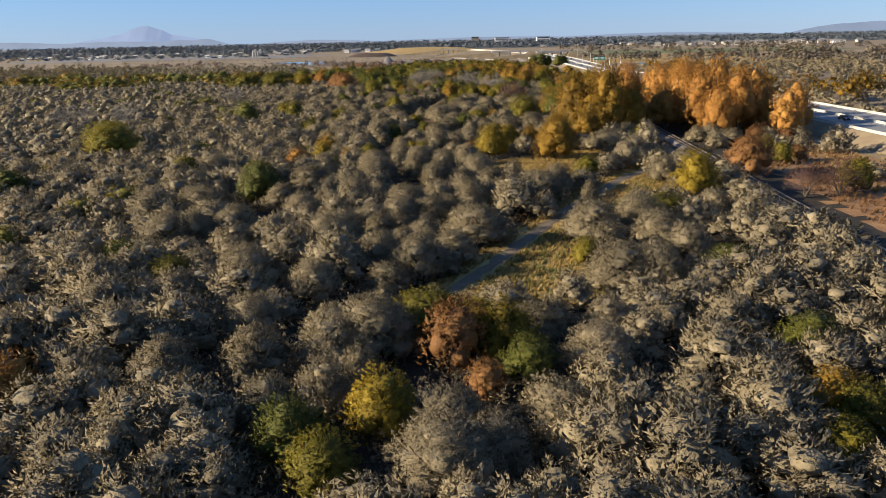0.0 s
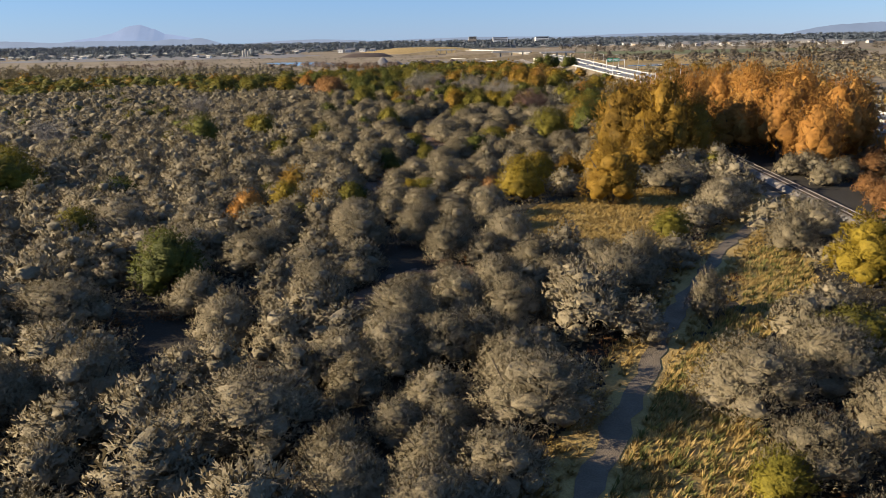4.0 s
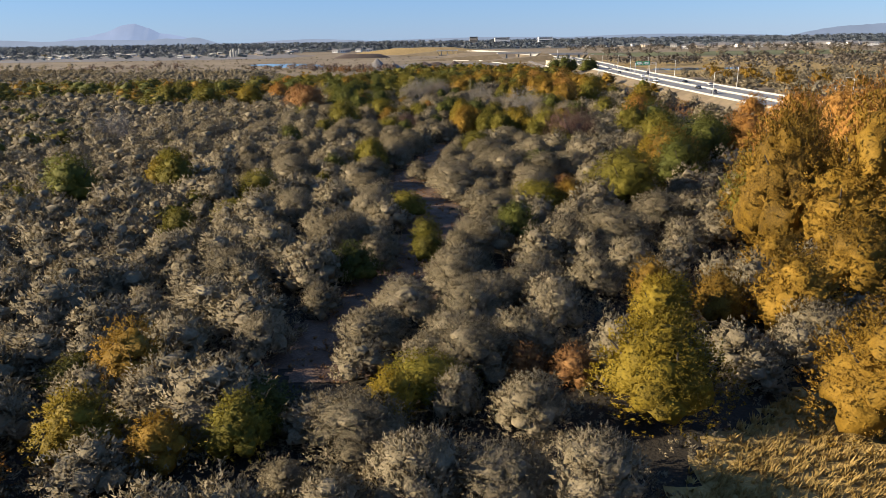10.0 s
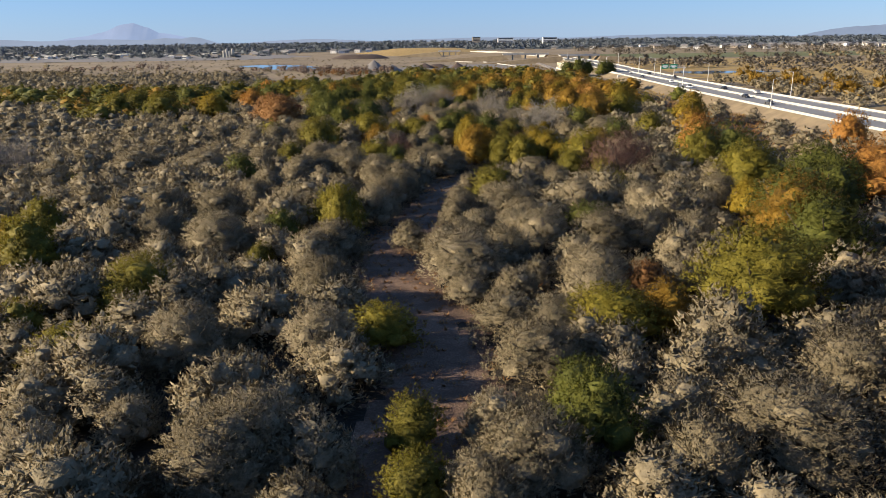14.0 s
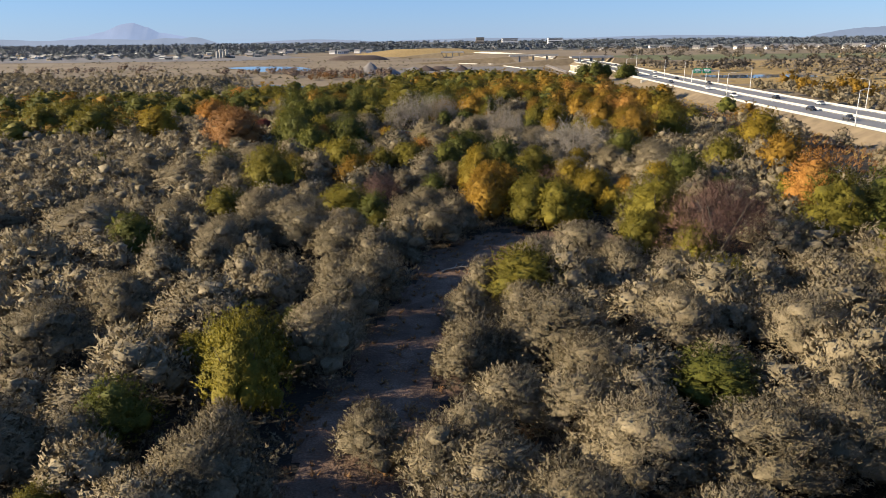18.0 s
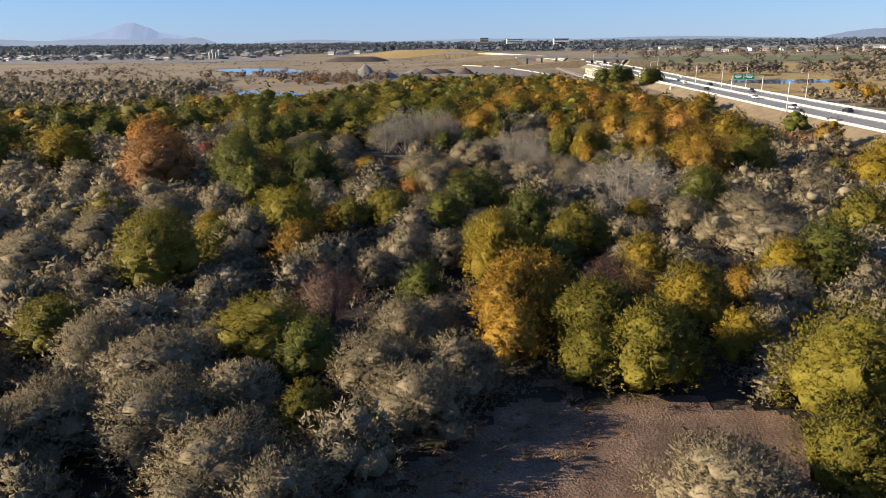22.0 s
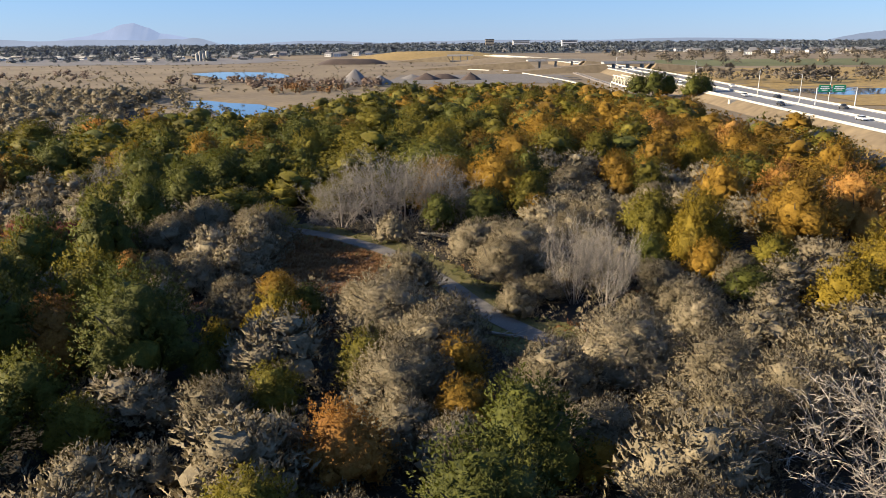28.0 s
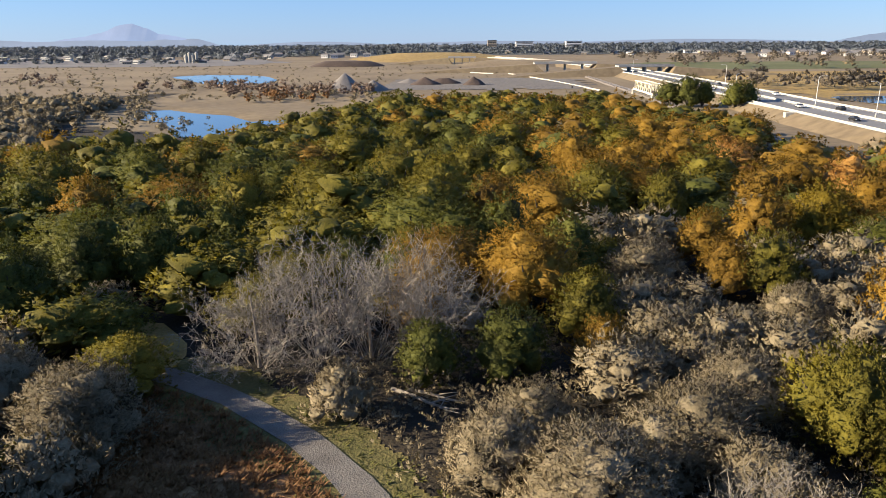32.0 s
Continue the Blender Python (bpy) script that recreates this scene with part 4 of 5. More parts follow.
place('yg', [(-66.4, 510.4, 8, 9.2), (-8.4, 528, 11.9, 10), (-36.3, 529.7, 10, 10), (-26.2, 534.3, 11.3, 10), (27.5, 535.6, 7.8, 9), (17.9, 540.1, 10.8, 10), (-75.1, 546.1, 12, 10), (-7.6, 546.2, 10.5, 10), (-15.5, 549.6, 12, 10), (38.4, 549.9, 12, 10), (-109.4, 551.4, 12, 10), (-83.8, 557, 12, 10), (-2.1, 560.1, 12, 10), (-54.7, 562, 12, 10), (-27, 572.9, 12, 10), (31.4, 588.1, 12, 10), (6.8, 597.4, 12, 10), (-17.4, 597.7, 12, 10), (29.1, 611.3, 12, 10), (23.4, 647.9, 12, 10)])

place("yg", [(-97.3, 208.7, 12.2, 9), (23.9, 96.4, 3.4, 3.8), (-66.1, 297.7, 5.5, 6.2), (53.7, 364.4, 5.1, 5.7), (-26.1, 397.0, 7.5, 8.4), (34.2, 458.7, 4.9, 5.5)])
place("gold", [(-29.7, 194.3, 5.3, 5.9), (34.0, 205.8, 7.0, 7.9), (21.8, 214.7, 4.4, 4.9), (43.9, 285.7, 10.5, 10), (-48.9, 464.7, 5.5, 6.1)])
place("green", [(8.1, 243.4, 4.4, 4.9), (-27.4, 291.5, 4.8, 5.3), (37.2, 414.5, 6.9, 7.8), (19.7, 460.3, 4.6, 5.2), (-47.9, 491.2, 10.3, 10)])
place("rust", [(19.9, 269.1, 3.9, 4.4)])
place("orange", [(-44.1, 460.2, 3.2, 3.6)])
# the clump at the start of the flight, and olives round the head of the track
place("yg", [(2.3, 71, 6.5, 5.5), (-4.1, 43.5, 4.5, 5), (34, 46.5, 4, 4), (38, 51, 4, 4.5)])
place("rust", [(4.9, 64, 5.5, 6.6), (8, 58, 3.4, 3.4)])
place("yellow", [(10.2, 65, 5, 6), (-0.6, 51.5, 5, 5.4), (7.4, 69, 4, 5)])
place("green", [(-7.5, 47.5, 5, 5.4), (12, 60.5, 4.4, 4.8), (41, 66, 5, 4)])
place("gold", [(37, 54, 4.2, 4.2)])
# the broad yellowing clump beyond the glade
place("gold", [(2.5, 364, 6, 7.4), (6.9, 370.5, 5.2, 6.4)])
place("yg", [(2, 384, 6.4, 8), (5, 378, 5.5, 7), (14, 393, 6, 7), (8.8, 361, 5, 6.4), (21, 368, 5.4, 6), (15, 356, 6, 6.4), (-39.5, 380.5, 5, 6)])
place("green", [(8.6, 379, 5.4, 6.2), (36, 380, 5, 5), (12.8, 362.5, 4.6, 6)])
place("olive", [(-14, 62, 6, 5.4), (-8, 70, 5.4, 5), (-17, 72, 6.5, 5.5), (-4, 60, 4.4, 4.4), (-22, 60, 6, 5.4), (-11, 54, 5, 4.6), (14, 70, 6, 5), (19, 62, 6.4, 5.6), (14, 52, 5.5, 5), (22, 72, 5, 4.6), (3, 78, 4, 4), (-3, 77, 4.6, 4.4)])
# shrubs between railway and highway, at the foot of the cottonwoods
place("rust", [(78.6, 180, 4.5, 4.5), (82, 190, 4, 4), (90, 176, 4, 3.6)])
place("yg", [(84.6, 173, 4.5, 5), (88, 190, 4, 4)])
place("rust", [(96.4, 214, 6, 5), (91, 205, 5, 4.6), (100, 206, 5, 4)])
place("olive", [(78, 200, 5.5, 4.6), (84, 204, 6, 5), (92, 197, 5, 4.4), (76, 210, 5.5, 5), (81, 213, 6, 5.4), (100, 197, 5, 4), (104, 206, 5.5, 4.6), (64, 222, 6, 5.5), (58, 219, 6, 5.5), (52, 216, 6, 5.4)])
# the pale bare tree beside the trail
place("bare", [(12.5, 460, 6.5, 7.5), (15.5, 457, 4.5, 6)])
place("olive", [(4.5, 469, 6, 4.6), (7, 459, 5.5, 4.4), (1.5, 475, 5, 4), (9.5, 470, 6, 5), (6, 452, 4.5, 3.6), (15, 466, 6, 5), (9.5, 455.5, 4.5, 3.6), (17, 461, 5.5, 4.6), (13.5, 454.5, 4.6, 3.6), (19.5, 456, 5, 4.2)])
place("yg", [(23.3, 471, 5, 8)])
place("yellow", [(27, 465, 5.6, 8)])
# three tall trees added off to the left, to cast shade towards the trail
place("green", [(-48, 463, 6.5, 10), (-50, 452, 6.5, 9.5), (-47, 473, 6, 9.5)])
place("yg", [(-19, 296, 5, 8), (-22, 300, 4, 6.5)])
place("olive", [(-16, 236, 7, 6.5), (-14.5, 252, 7, 6.5), (-17.5, 268, 7, 6.5), (-18, 284, 7, 6.4), (-15, 306, 7, 6.5), (-12.5, 322, 6.5, 6.4)])
# the broad bare thicket above the trail
place("bare", [(-22, 486, 10, 12.5), (-17, 488.5, 12, 15), (-12, 488, 11, 15), (-6.5, 489, 9.5, 13)])

# the big cottonwoods between track, railway and highway
for kind, rows in (("gold", [(44, 232, 10, 18), (53, 228, 11, 20), (51, 244, 10, 19)]), ("orange", [(61, 237, 10, 20), (64, 252, 10, 19), (82, 230, 11, 19), (92, 244, 11, 20), (101, 234, 11, 18), (88, 262, 11, 20), (99, 262, 10, 19), (84, 216, 9, 15), (110, 224, 9, 15), (110, 268, 9, 15)]),
                   ("orange", [(83, 247, 10, 19), (93, 224, 11, 18), (108, 246, 9, 16), (94, 278, 11, 19), (103, 282, 10, 17), (86, 284, 10, 18), (97, 300, 10, 17), (89, 305, 9, 16), (106, 304, 9, 15), (98, 320, 9, 14), (64, 270, 9, 17), (56, 260, 9, 17), (103, 214, 9, 14), (90, 322, 9, 13), (104, 335, 9, 12), (96, 345, 9, 12), (103, 356, 8, 11), (94, 366, 8, 10)])):
    place(kind, rows)

# ---- filling woods ----
def field(step, x0, x1, y0, y1, seed):
    """Jittered points over a rectangle."""
    rng = np.random.default_rng(seed)
    xs, ys = np.meshgrid(np.arange(x0, x1, step), np.arange(y0, y1, step * 0.87))
    xs = xs + (np.arange(xs.shape[0]) % 2)[:, None] * step / 2
    pts = np.stack([xs.ravel(), ys.ravel()], 1)
    return pts + rng.uniform(-0.36, 0.36, pts.shape) * step, rng


HOLLOWS = [(-5, 148, 3.4), (-11, 136, 3.2), (-26, 93, 3.0), (-5, 157, 3.4), (2.5, 184, 3.0), (12, 184, 2.6), (-17, 229, 3.2), (8, 231, 2.6), (-9, 347, 3.2), (-25, 371, 3.4), (-4, 391, 3.4), (-2, 382, 2.8), (-20, 388, 3.6), (14, 386, 3.0), (17, 381, 2.6), (31, 400, 4.5), (29, 411, 3.0), (30, 393, 3.2), (-8, 443, 3.4), (-11, 438, 3.0)]      # shady gaps in the wood: x, y, radius


def open_ground(x, y):
    """True where no tree of the filling woods may stand."""
    shut = inside(MEADOW, x, y) | inside(TRAIL_MEADOW, x, y) | inside(TRACK_MEADOW, x, y) | inside(WEST_LITTER, x, y)
    wob = np.array([noise.noise((a * 0.15, b * 0.15, 9)) for a, b in zip(x, y)])
    shut |= inside(GLADE_END, x, y)
    shut |= near_line(GLADE, x, y) < np.where(y > 324, 5.0, 4.6) + 1.8 * wob
    shut |= near_line(DIRT, x, y) < 3.4 + 2.0 * wob
    shut |= near_line(TRAIL, x, y) < 3.2 + 1.2 * wob
    shut |= near_line(SPUR, x, y) < 4.0
    shut |= near_line(RAIL, x, y) < 5.2 + 1.2 * wob
    shut |= near_line([(65.5, 172), (64.5, 188), (64, 206)], x, y) < 4
    shut |= np.abs(x - np.interp(y, [p[1] for p in ROAD], [p[0] for p in ROAD])) < 26
    rail_x = np.interp(y, [p[1] for p in RAIL], [p[0] for p in RAIL])
    shut |= (x > rail_x) & ((y < 208) | (y > 375)) & (wob < 0.33)
    for hx, hy, hr in HOLLOWS:
        shut |= np.hypot(x - hx, (y - hy) * 0.8) < hr
    for pond in (RIVER, LAGOON, EAST_WATER):
        shut |= blur_mask(pond, x, y, 8.0) > 0.25
    gap = np.array([noise.noise((a * 0.055, b * 0.055, 4)) + 0.5 * noise.noise((a * 0.12, b * 0.12, 5)) for a, b in zip(x, y)])
    close = (np.abs(x) < 40) & (y > 40) & (y < 490)
    shut |= gap > np.where(close & (x < 5), 0.50, 0.60)
    return shut


def clear_of_placed(pts, ws):
    ok = np.ones(len(pts), bool)
    P = np.array([q[:3] for q in PLACED])
    for i, (q, w) in enumerate(zip(pts, ws)):
        d = np.hypot(P[:, 0] - q[0], P[:, 1] - q[1])
        ok[i] = not np.any(d < 0.42 * P[:, 2] + 0.27 * w)
    return ok


pts, rng = field(5.65, -330, 108, 16, 760, 11)
edge = np.interp(pts[:, 0], [-330, -170, -150, -130, -105, -90, -70, -45, -38, 0, 40, 70, 108], [850, 800, 690, 640, 585, 575, 600, 650, 700, 735, 740, 650, 600])
pts = pts[pts[:, 1] < edge]
pts = pts[np.abs(pts[:, 0]) < 45 + 0.62 * (pts[:, 1] + 40)]
pts = pts[~open_ground(pts[:, 0], pts[:, 1])]
ws = 5.0 + 4.2 * rng.uniform(size=len(pts)) ** 1.3
wooded = (pts[:, 1] > 508) & ~((pts[:, 0] < -105) & (pts[:, 1] > 560))
ws = np.where(wooded, ws * 1.25, ws)
ok = clear_of_placed(pts, ws) & ~(wooded & (rng.uniform(size=len(pts)) < 0.32))
pts, ws = pts[ok], ws[ok]
# kinds: olives in the south, a mixed green and gold wood in the north
mixed_from = 505 + 30 * np.sin(pts[:, 0] * 0.06) + np.where(pts[:, 0] < -60, -30, 0)
u = rng.uniform(size=len(pts))
north = pts[:, 1] > mixed_from
olive_patch = (pts[:, 0] < -105) & (pts[:, 1] > 560)
kinds = np.full(len(pts), "olive", dtype=object)
east = np.clip((pts[:, 0] + 20) / 90, 0, 1)
for i in np.nonzero(north & ~olive_patch)[0]:
    e = east[i]
    kinds[i] = "gold" if u[i] < 0.14 + 0.38 * e else "yg" if u[i] < 0.74 + 0.06 * e else "green" if u[i] < 0.94 - 0.08 * e else "olive"
sprinkle = (~north) & (u < 0.03)
for i in np.nonzero(sprinkle)[0]:
    kinds[i] = ("yg", "green", "yg")[int(u[i] * 100)]
ws = np.where(north & (kinds != "olive"), ws * 1.3, ws)
lateral = np.abs(pts[:, 0] - 0)
order = np.argsort(lateral + np.where(pts[:, 1] < 470, 0, (pts[:, 1] - 470) * 0.6) + np.where(pts[:, 1] < 40, 30, 0))
count = {}
rest = []
OLIVES = sum(1 for q in PLACED if q[3] == "olive")
for i in order:
    k = kinds[i]
    limit = 300 - OLIVES if k == "olive" else 25
    if count.get(k, 0) < limit and lateral[i] < 60:
        count[k] = count.get(k, 0) + 1
        x, y = pts[i]
        w = ws[i]
        plant(k, x, y, w * 1.12, (1.9 + 0.5 * w) * rng.uniform(0.8, 1.15))
    else:
        rest.append(i)


def wood(name, kind, idx, leaves, grow, lobes, label, level=2):
    """Many trees of a kind as one mesh."""
    if not len(idx):
        return
    base = [crown_tris(kind, 900 + v, leaves, grow, lobes, level) for v in range(6)]
    w0, h0 = SIZE[kind]
    rng = np.random.default_rng(len(idx))
    out = []
    for i in idx:
        a = rng.uniform(0, 6.283)
        c, s = math.cos(a), math.sin(a)
        t = base[int(rng.integers(6))]
        w = ws[i] * 1.12 / w0
        hh = (1.9 + 0.5 * ws[i]) * rng.uniform(0.8, 1.2) / h0
        m = np.array([[c * w, -s * w, 0], [s * w, c * w, 0], [0, 0, hh]])
        to = (pts[i][0], pts[i][1], ground_z(*pts[i]) - 0.1)
        out.append((t[0] @ m.T + to, t[1] @ m.T + to, t[2], unit(t[3] @ np.linalg.inv(m))))
    tagged(new(name, crown_mesh(name, gather(out), LEAF[kind])), label, "woods", kind="stuff")


rest = np.array(rest)
for kind in LEAF:
    mine = rest[kinds[rest] == kind]
    if not len(mine):
        continue
    dd = np.hypot(lateral[mine], np.maximum(pts[mine, 1] - 462, 0))
    name, label, _ = LABEL[kind]
    fine = kind == "olive"
    wood(name + "_thicket", kind, mine[dd < 44], 3200, 1.45, 10, "thicket of " + label)
    wood(name + "_wood", kind, mine[(dd >= 44) & (dd < 110)], 1050 if fine else 1700, 1.85 if fine else 1.6, 7 if fine else 9, "wood of " + label, 1 if fine else 2)
    wood(name + "_far_wood", kind, mine[dd >= 110], 260 if fine else 700, 2.6 if fine else 2.0, 5 if fine else 8, "far wood of " + label, 1 if fine else 2)

# low shrubs that close the ground between the trees of the woods
spots, rng = field(2.9, -75, 62, 26, 505, 15)
spots = spots[np.abs(spots[:, 0]) < 30 + 0.4 * spots[:, 1]]
spots = spots[~open_ground(spots[:, 0], spots[:, 1])]
stand = np.concatenate([np.array([q[:3] for q in PLACED]), np.column_stack([pts[rest], ws[rest] * 1.1])])
ok = np.array([not np.any(np.hypot(stand[:, 0] - q[0], stand[:, 1] - q[1]) < 0.36 * stand[:, 2]) for q in spots])
spots = spots[ok]
base = [crown_tris("olive", 700 + v, 330, 2.0, 3, 1) for v in range(5)]
for name, mat, label, half in (("olive_undergrowth", LEAF["olive"], "low grey-green olive shrubs under and between the trees", 0), ("dry_undergrowth", LEAF["rust"], "low brown dry shrubs between the trees", 1)):
    out = []
    for x, y in spots:
        if (noise.noise((x * 0.09, y * 0.09, 6)) > 0.28) != bool(half):
            continue
        a, w, t = rng.uniform(0, 6.283), rng.uniform(2.4, 4.0), base[int(rng.integers(5))]
        c, q = math.cos(a) * w / 6.2, math.sin(a) * w / 6.2
        m = np.array([[c, -q, 0], [q, c, 0], [0, 0, w * rng.uniform(0.55, 0.85) * (0.6 if half else 1) / 5.8]])
        to = (x, y, ground_z(x, y) - 0.15)
        out.append((t[0] @ m.T + to, t[1] @ m.T + to, t[2], unit(t[3] @ np.linalg.inv(m))))
    tagged(new(name, crown_mesh(name, gather(out), mat)), label, "shrubs", kind="stuff")

# ---- grass ----
def tufts(name, poly, count, mat, high, label, seed, blades=9):
    rng = np.random.default_rng(seed)
    p = np.array(poly)
    x, y = rng.uniform(p[:, 0].min(), p[:, 0].max(), count * 3), rng.uniform(p[:, 1].min(), p[:, 1].max(), count * 3)
    k = np.nonzero(inside(poly, x, y) & (near_line(TRAIL, x, y) > 1.7) & (near_line(DIRT, x, y) > 1.6) & (near_line(SPUR, x, y) > 1.5))[0][:count]
    out = []
    for i in k:
        z = ground_z(x[i], y[i])
        r = 0.38 * rng.uniform(0.5, 1.3)
        h = high * rng.uniform(0.5, 1.3)
        a = rng.uniform(0, 6.283, blades)
        foot = np.stack([x[i] + 0.3 * r * np.cos(a), y[i] + 0.3 * r * np.sin(a), np.full(blades, z)], 1)
        lean = rng.uniform(0.5, 1.7, blades) * r
        tip = foot + np.stack([lean * np.cos(a) + 0.25 * h, lean * np.sin(a) - 0.1 * h, h * rng.uniform(0.6, 1.0, blades)], 1)
        side = np.stack([-np.sin(a), np.cos(a), 0 * a], 1) * 0.10
        out.append(np.stack([foot - side, foot + side, tip], 1))
    tagged(new(name, tri_mesh(name, np.concatenate(out), [mat])), label, "grass", kind="stuff")


STRAW = leaf_material("straw", (0.17, 0.11, 0.032), (0.39, 0.265, 0.085), (0.62, 0.46, 0.18), 0.3)
WEEDS = leaf_material("red_brown_weeds", (0.10, 0.050, 0.022), (0.26, 0.135, 0.055), (0.42, 0.27, 0.125), 0.3)
GREEN_GRASS = leaf_material("green_grass", (0.045, 0.055, 0.012), (0.12, 0.13, 0.03), (0.26, 0.22, 0.07), 0.3)
tufts("meadow_grass", MEADOW, 3600, STRAW, 0.75, "long golden dry grass in tussocks", 1)
tufts("track_meadow_grass", TRACK_MEADOW, 2600, STRAW, 0.8, "golden dry grass and weeds beside the track", 12)
tufts("track_green_weeds", TRACK_MEADOW, 1500, GREEN_GRASS, 0.8, "greenish weeds among the dry grass", 13)
tufts("track_grass", ribbon_poly(DIRT, 5.0), 6500, STRAW, 0.6, "golden dry grass beside the dirt track", 2)
tufts("trail_weeds", TRAIL_MEADOW, 2200, WEEDS, 0.5, "reddish brown dry weeds beside the trail", 3)
tufts("trail_grass", ribbon_poly(TRAIL, 4.4), 1500, GREEN_GRASS, 0.3, "short green and tan grass along the trail", 4)
tufts("glade_weeds", ribbon_poly(GLADE, 5.5), 700, WEEDS, 0.4, "scattered brown weeds in the glade", 5)
tufts("strip_weeds", [(76, 40), (74, 110), (80, 170), (84, 300), (84, 520), (104, 520), (106, 200), (112, 40)], 3800, WEEDS, 1.3, "reddish gold weeds between railway and highway", 6, 7)
tufts("bank_grass", [(92, 150), (95, 620), (112, 620), (118, 150)], 2500, STRAW, 0.9, "tall tan grass on the highway bank", 7, 7)

# ---- fallen wood ----
def fallen_log(x, y, turn, length, thick, seed):
    rng = np.random.default_rng(seed)
    ob = thing("fallen_log", "pale dead fallen trunk with broken limbs on the ground", "log", "fallen logs", at=(x, y, ground_z(x, y) + thick), turn=turn)
    part("trunk", tri_mesh("log_trunk", tube([(0, 0, 0), (length * 0.35, 0.1, 0.1), (length * 0.7, -0.05, 0.15), (length, 0.2, 0.25)], [thick, thick * 0.85, thick * 0.6, thick * 0.25], 7), [PALE_BARK]), ob)
    for k in range(3):
        f = rng.uniform(0.4, 0.9) * length
        part("limb", tri_mesh("log_limb", tube([(f, 0, 0.1), (f + 0.8, rng.uniform(-1, 1), 0.4), (f + 1.8, rng.uniform(-2, 2), 0.5)], [thick * 0.45, thick * 0.3, 0.02], 5), [PALE_BARK]), ob)


fallen_log(-9.5, 481.5, -38, 6.5, 0.2, 1)
fallen_log(-8.0, 481.5, -30, 5.5, 0.16, 2)
fallen_log(-1.5, 443.5, -20, 5.0, 0.2, 3)
fallen_log(-13, 131.5, -25, 3.2, 0.15, 4)
fallen_log(-4.5, 333, 40, 3.0, 0.14, 5)

# ---- tall dark trees by the river bridge ----
for x, y, w, h in ((84, 742, 13, 11), (91, 738, 14, 13), (98, 741, 12, 11), (108, 728, 14, 12), (113, 731, 11, 11)):
    plant("green", x, y, w, h)

# ---- highway furniture ----
def light_pole(x, y, z, arm):
    ob = thing("light_pole", "slim grey steel lighting pole beside the highway", "light pole", "highway light poles", at=(x, y, z))
    part("base", boxes_mesh("pole_base", [(0.5, 0.5, 0.7, pose(0, 0, 0.35))], [CONCRETE], 0.05), ob)
    part("pole", tri_mesh("pole", tube([(0, 0, 0.5), (0, 0, 5), (0, 0, 10.5)], [0.16, 0.13, 0.09], 8), [GALV]), ob)
    part("arm", tri_mesh("pole_arm", tube([(0, 0, 10.3), (arm * 1.2, 0, 10.9), (arm * 2.4, 0, 11.0)], [0.06, 0.05, 0.04], 6), [GALV]), ob)
    part("lamp_head", boxes_mesh("lamp_head", [(0.8, 0.35, 0.16, pose(arm * 2.7, 0, 10.97))], [GALV], 0.05), ob)


for y in (360, 455, 551, 745, 960):
    light_pole(along(ROAD, y) - ROAD_HALF - 0.25, y, ROAD_Z - 0.3, 1)
for y in (400, 500, 600, 665, 850):
    light_pole(along(ROAD, y) + ROAD_HALF + 0.25, y, ROAD_Z - 0.3, -1)
light_pole(along(ROAD, 657), 658, ROAD_Z + 0.78, -1)
light_pole(along(ROAD, 699) + 0.1, 699, ROAD_Z + 0.78, 1)

gantry = thing("sign_gantry", "green overhead highway signs on a grey steel gantry", "road sign", at=(along(ROAD, 646) + 0.5, 646, ROAD_Z))
part("post", tri_mesh("gantry_post", tube([(14.4, 0, -0.2), (14.4, 0, 7.2)], [0.22, 0.2], 8), [GALV]), gantry)
part("post", tri_mesh("gantry_post", tube([(0, 0, 0.9), (0, 0, 7.2)], [0.22, 0.2], 8), [GALV]), gantry)
part("beam", boxes_mesh("gantry_beam", [(14.6, 0.25, 0.3, pose(7.2, 0, 7.1)), (14.6, 0.25, 0.3, pose(7.2, 0, 6.2))] + [(0.12, 0.12, 1.1, pose(k * 1.2 + 0.6, 0, 6.6, 0, 30 if k % 2 else -30)) for k in range(12)], [GALV]), gantry)
for x, w in ((2.6, 4.2), (7.8, 4.6)):
    panel = part("sign_panel", boxes_mesh("sign_panel", [(w, 0.12, 2.6, pose(x, -0.25, 6.9))], [SIGN_GREEN], 0.03), gantry, "green sign panel")
    for z, f in ((7.5, 0.7), (6.9, 0.8), (6.3, 0.5)):
        part("text_bar", boxes_mesh("text_bar", [(w * f, 0.03, 0.28, pose(x, -0.335, z))], [SIGN_WHITE]), panel, "white bar of lettering")


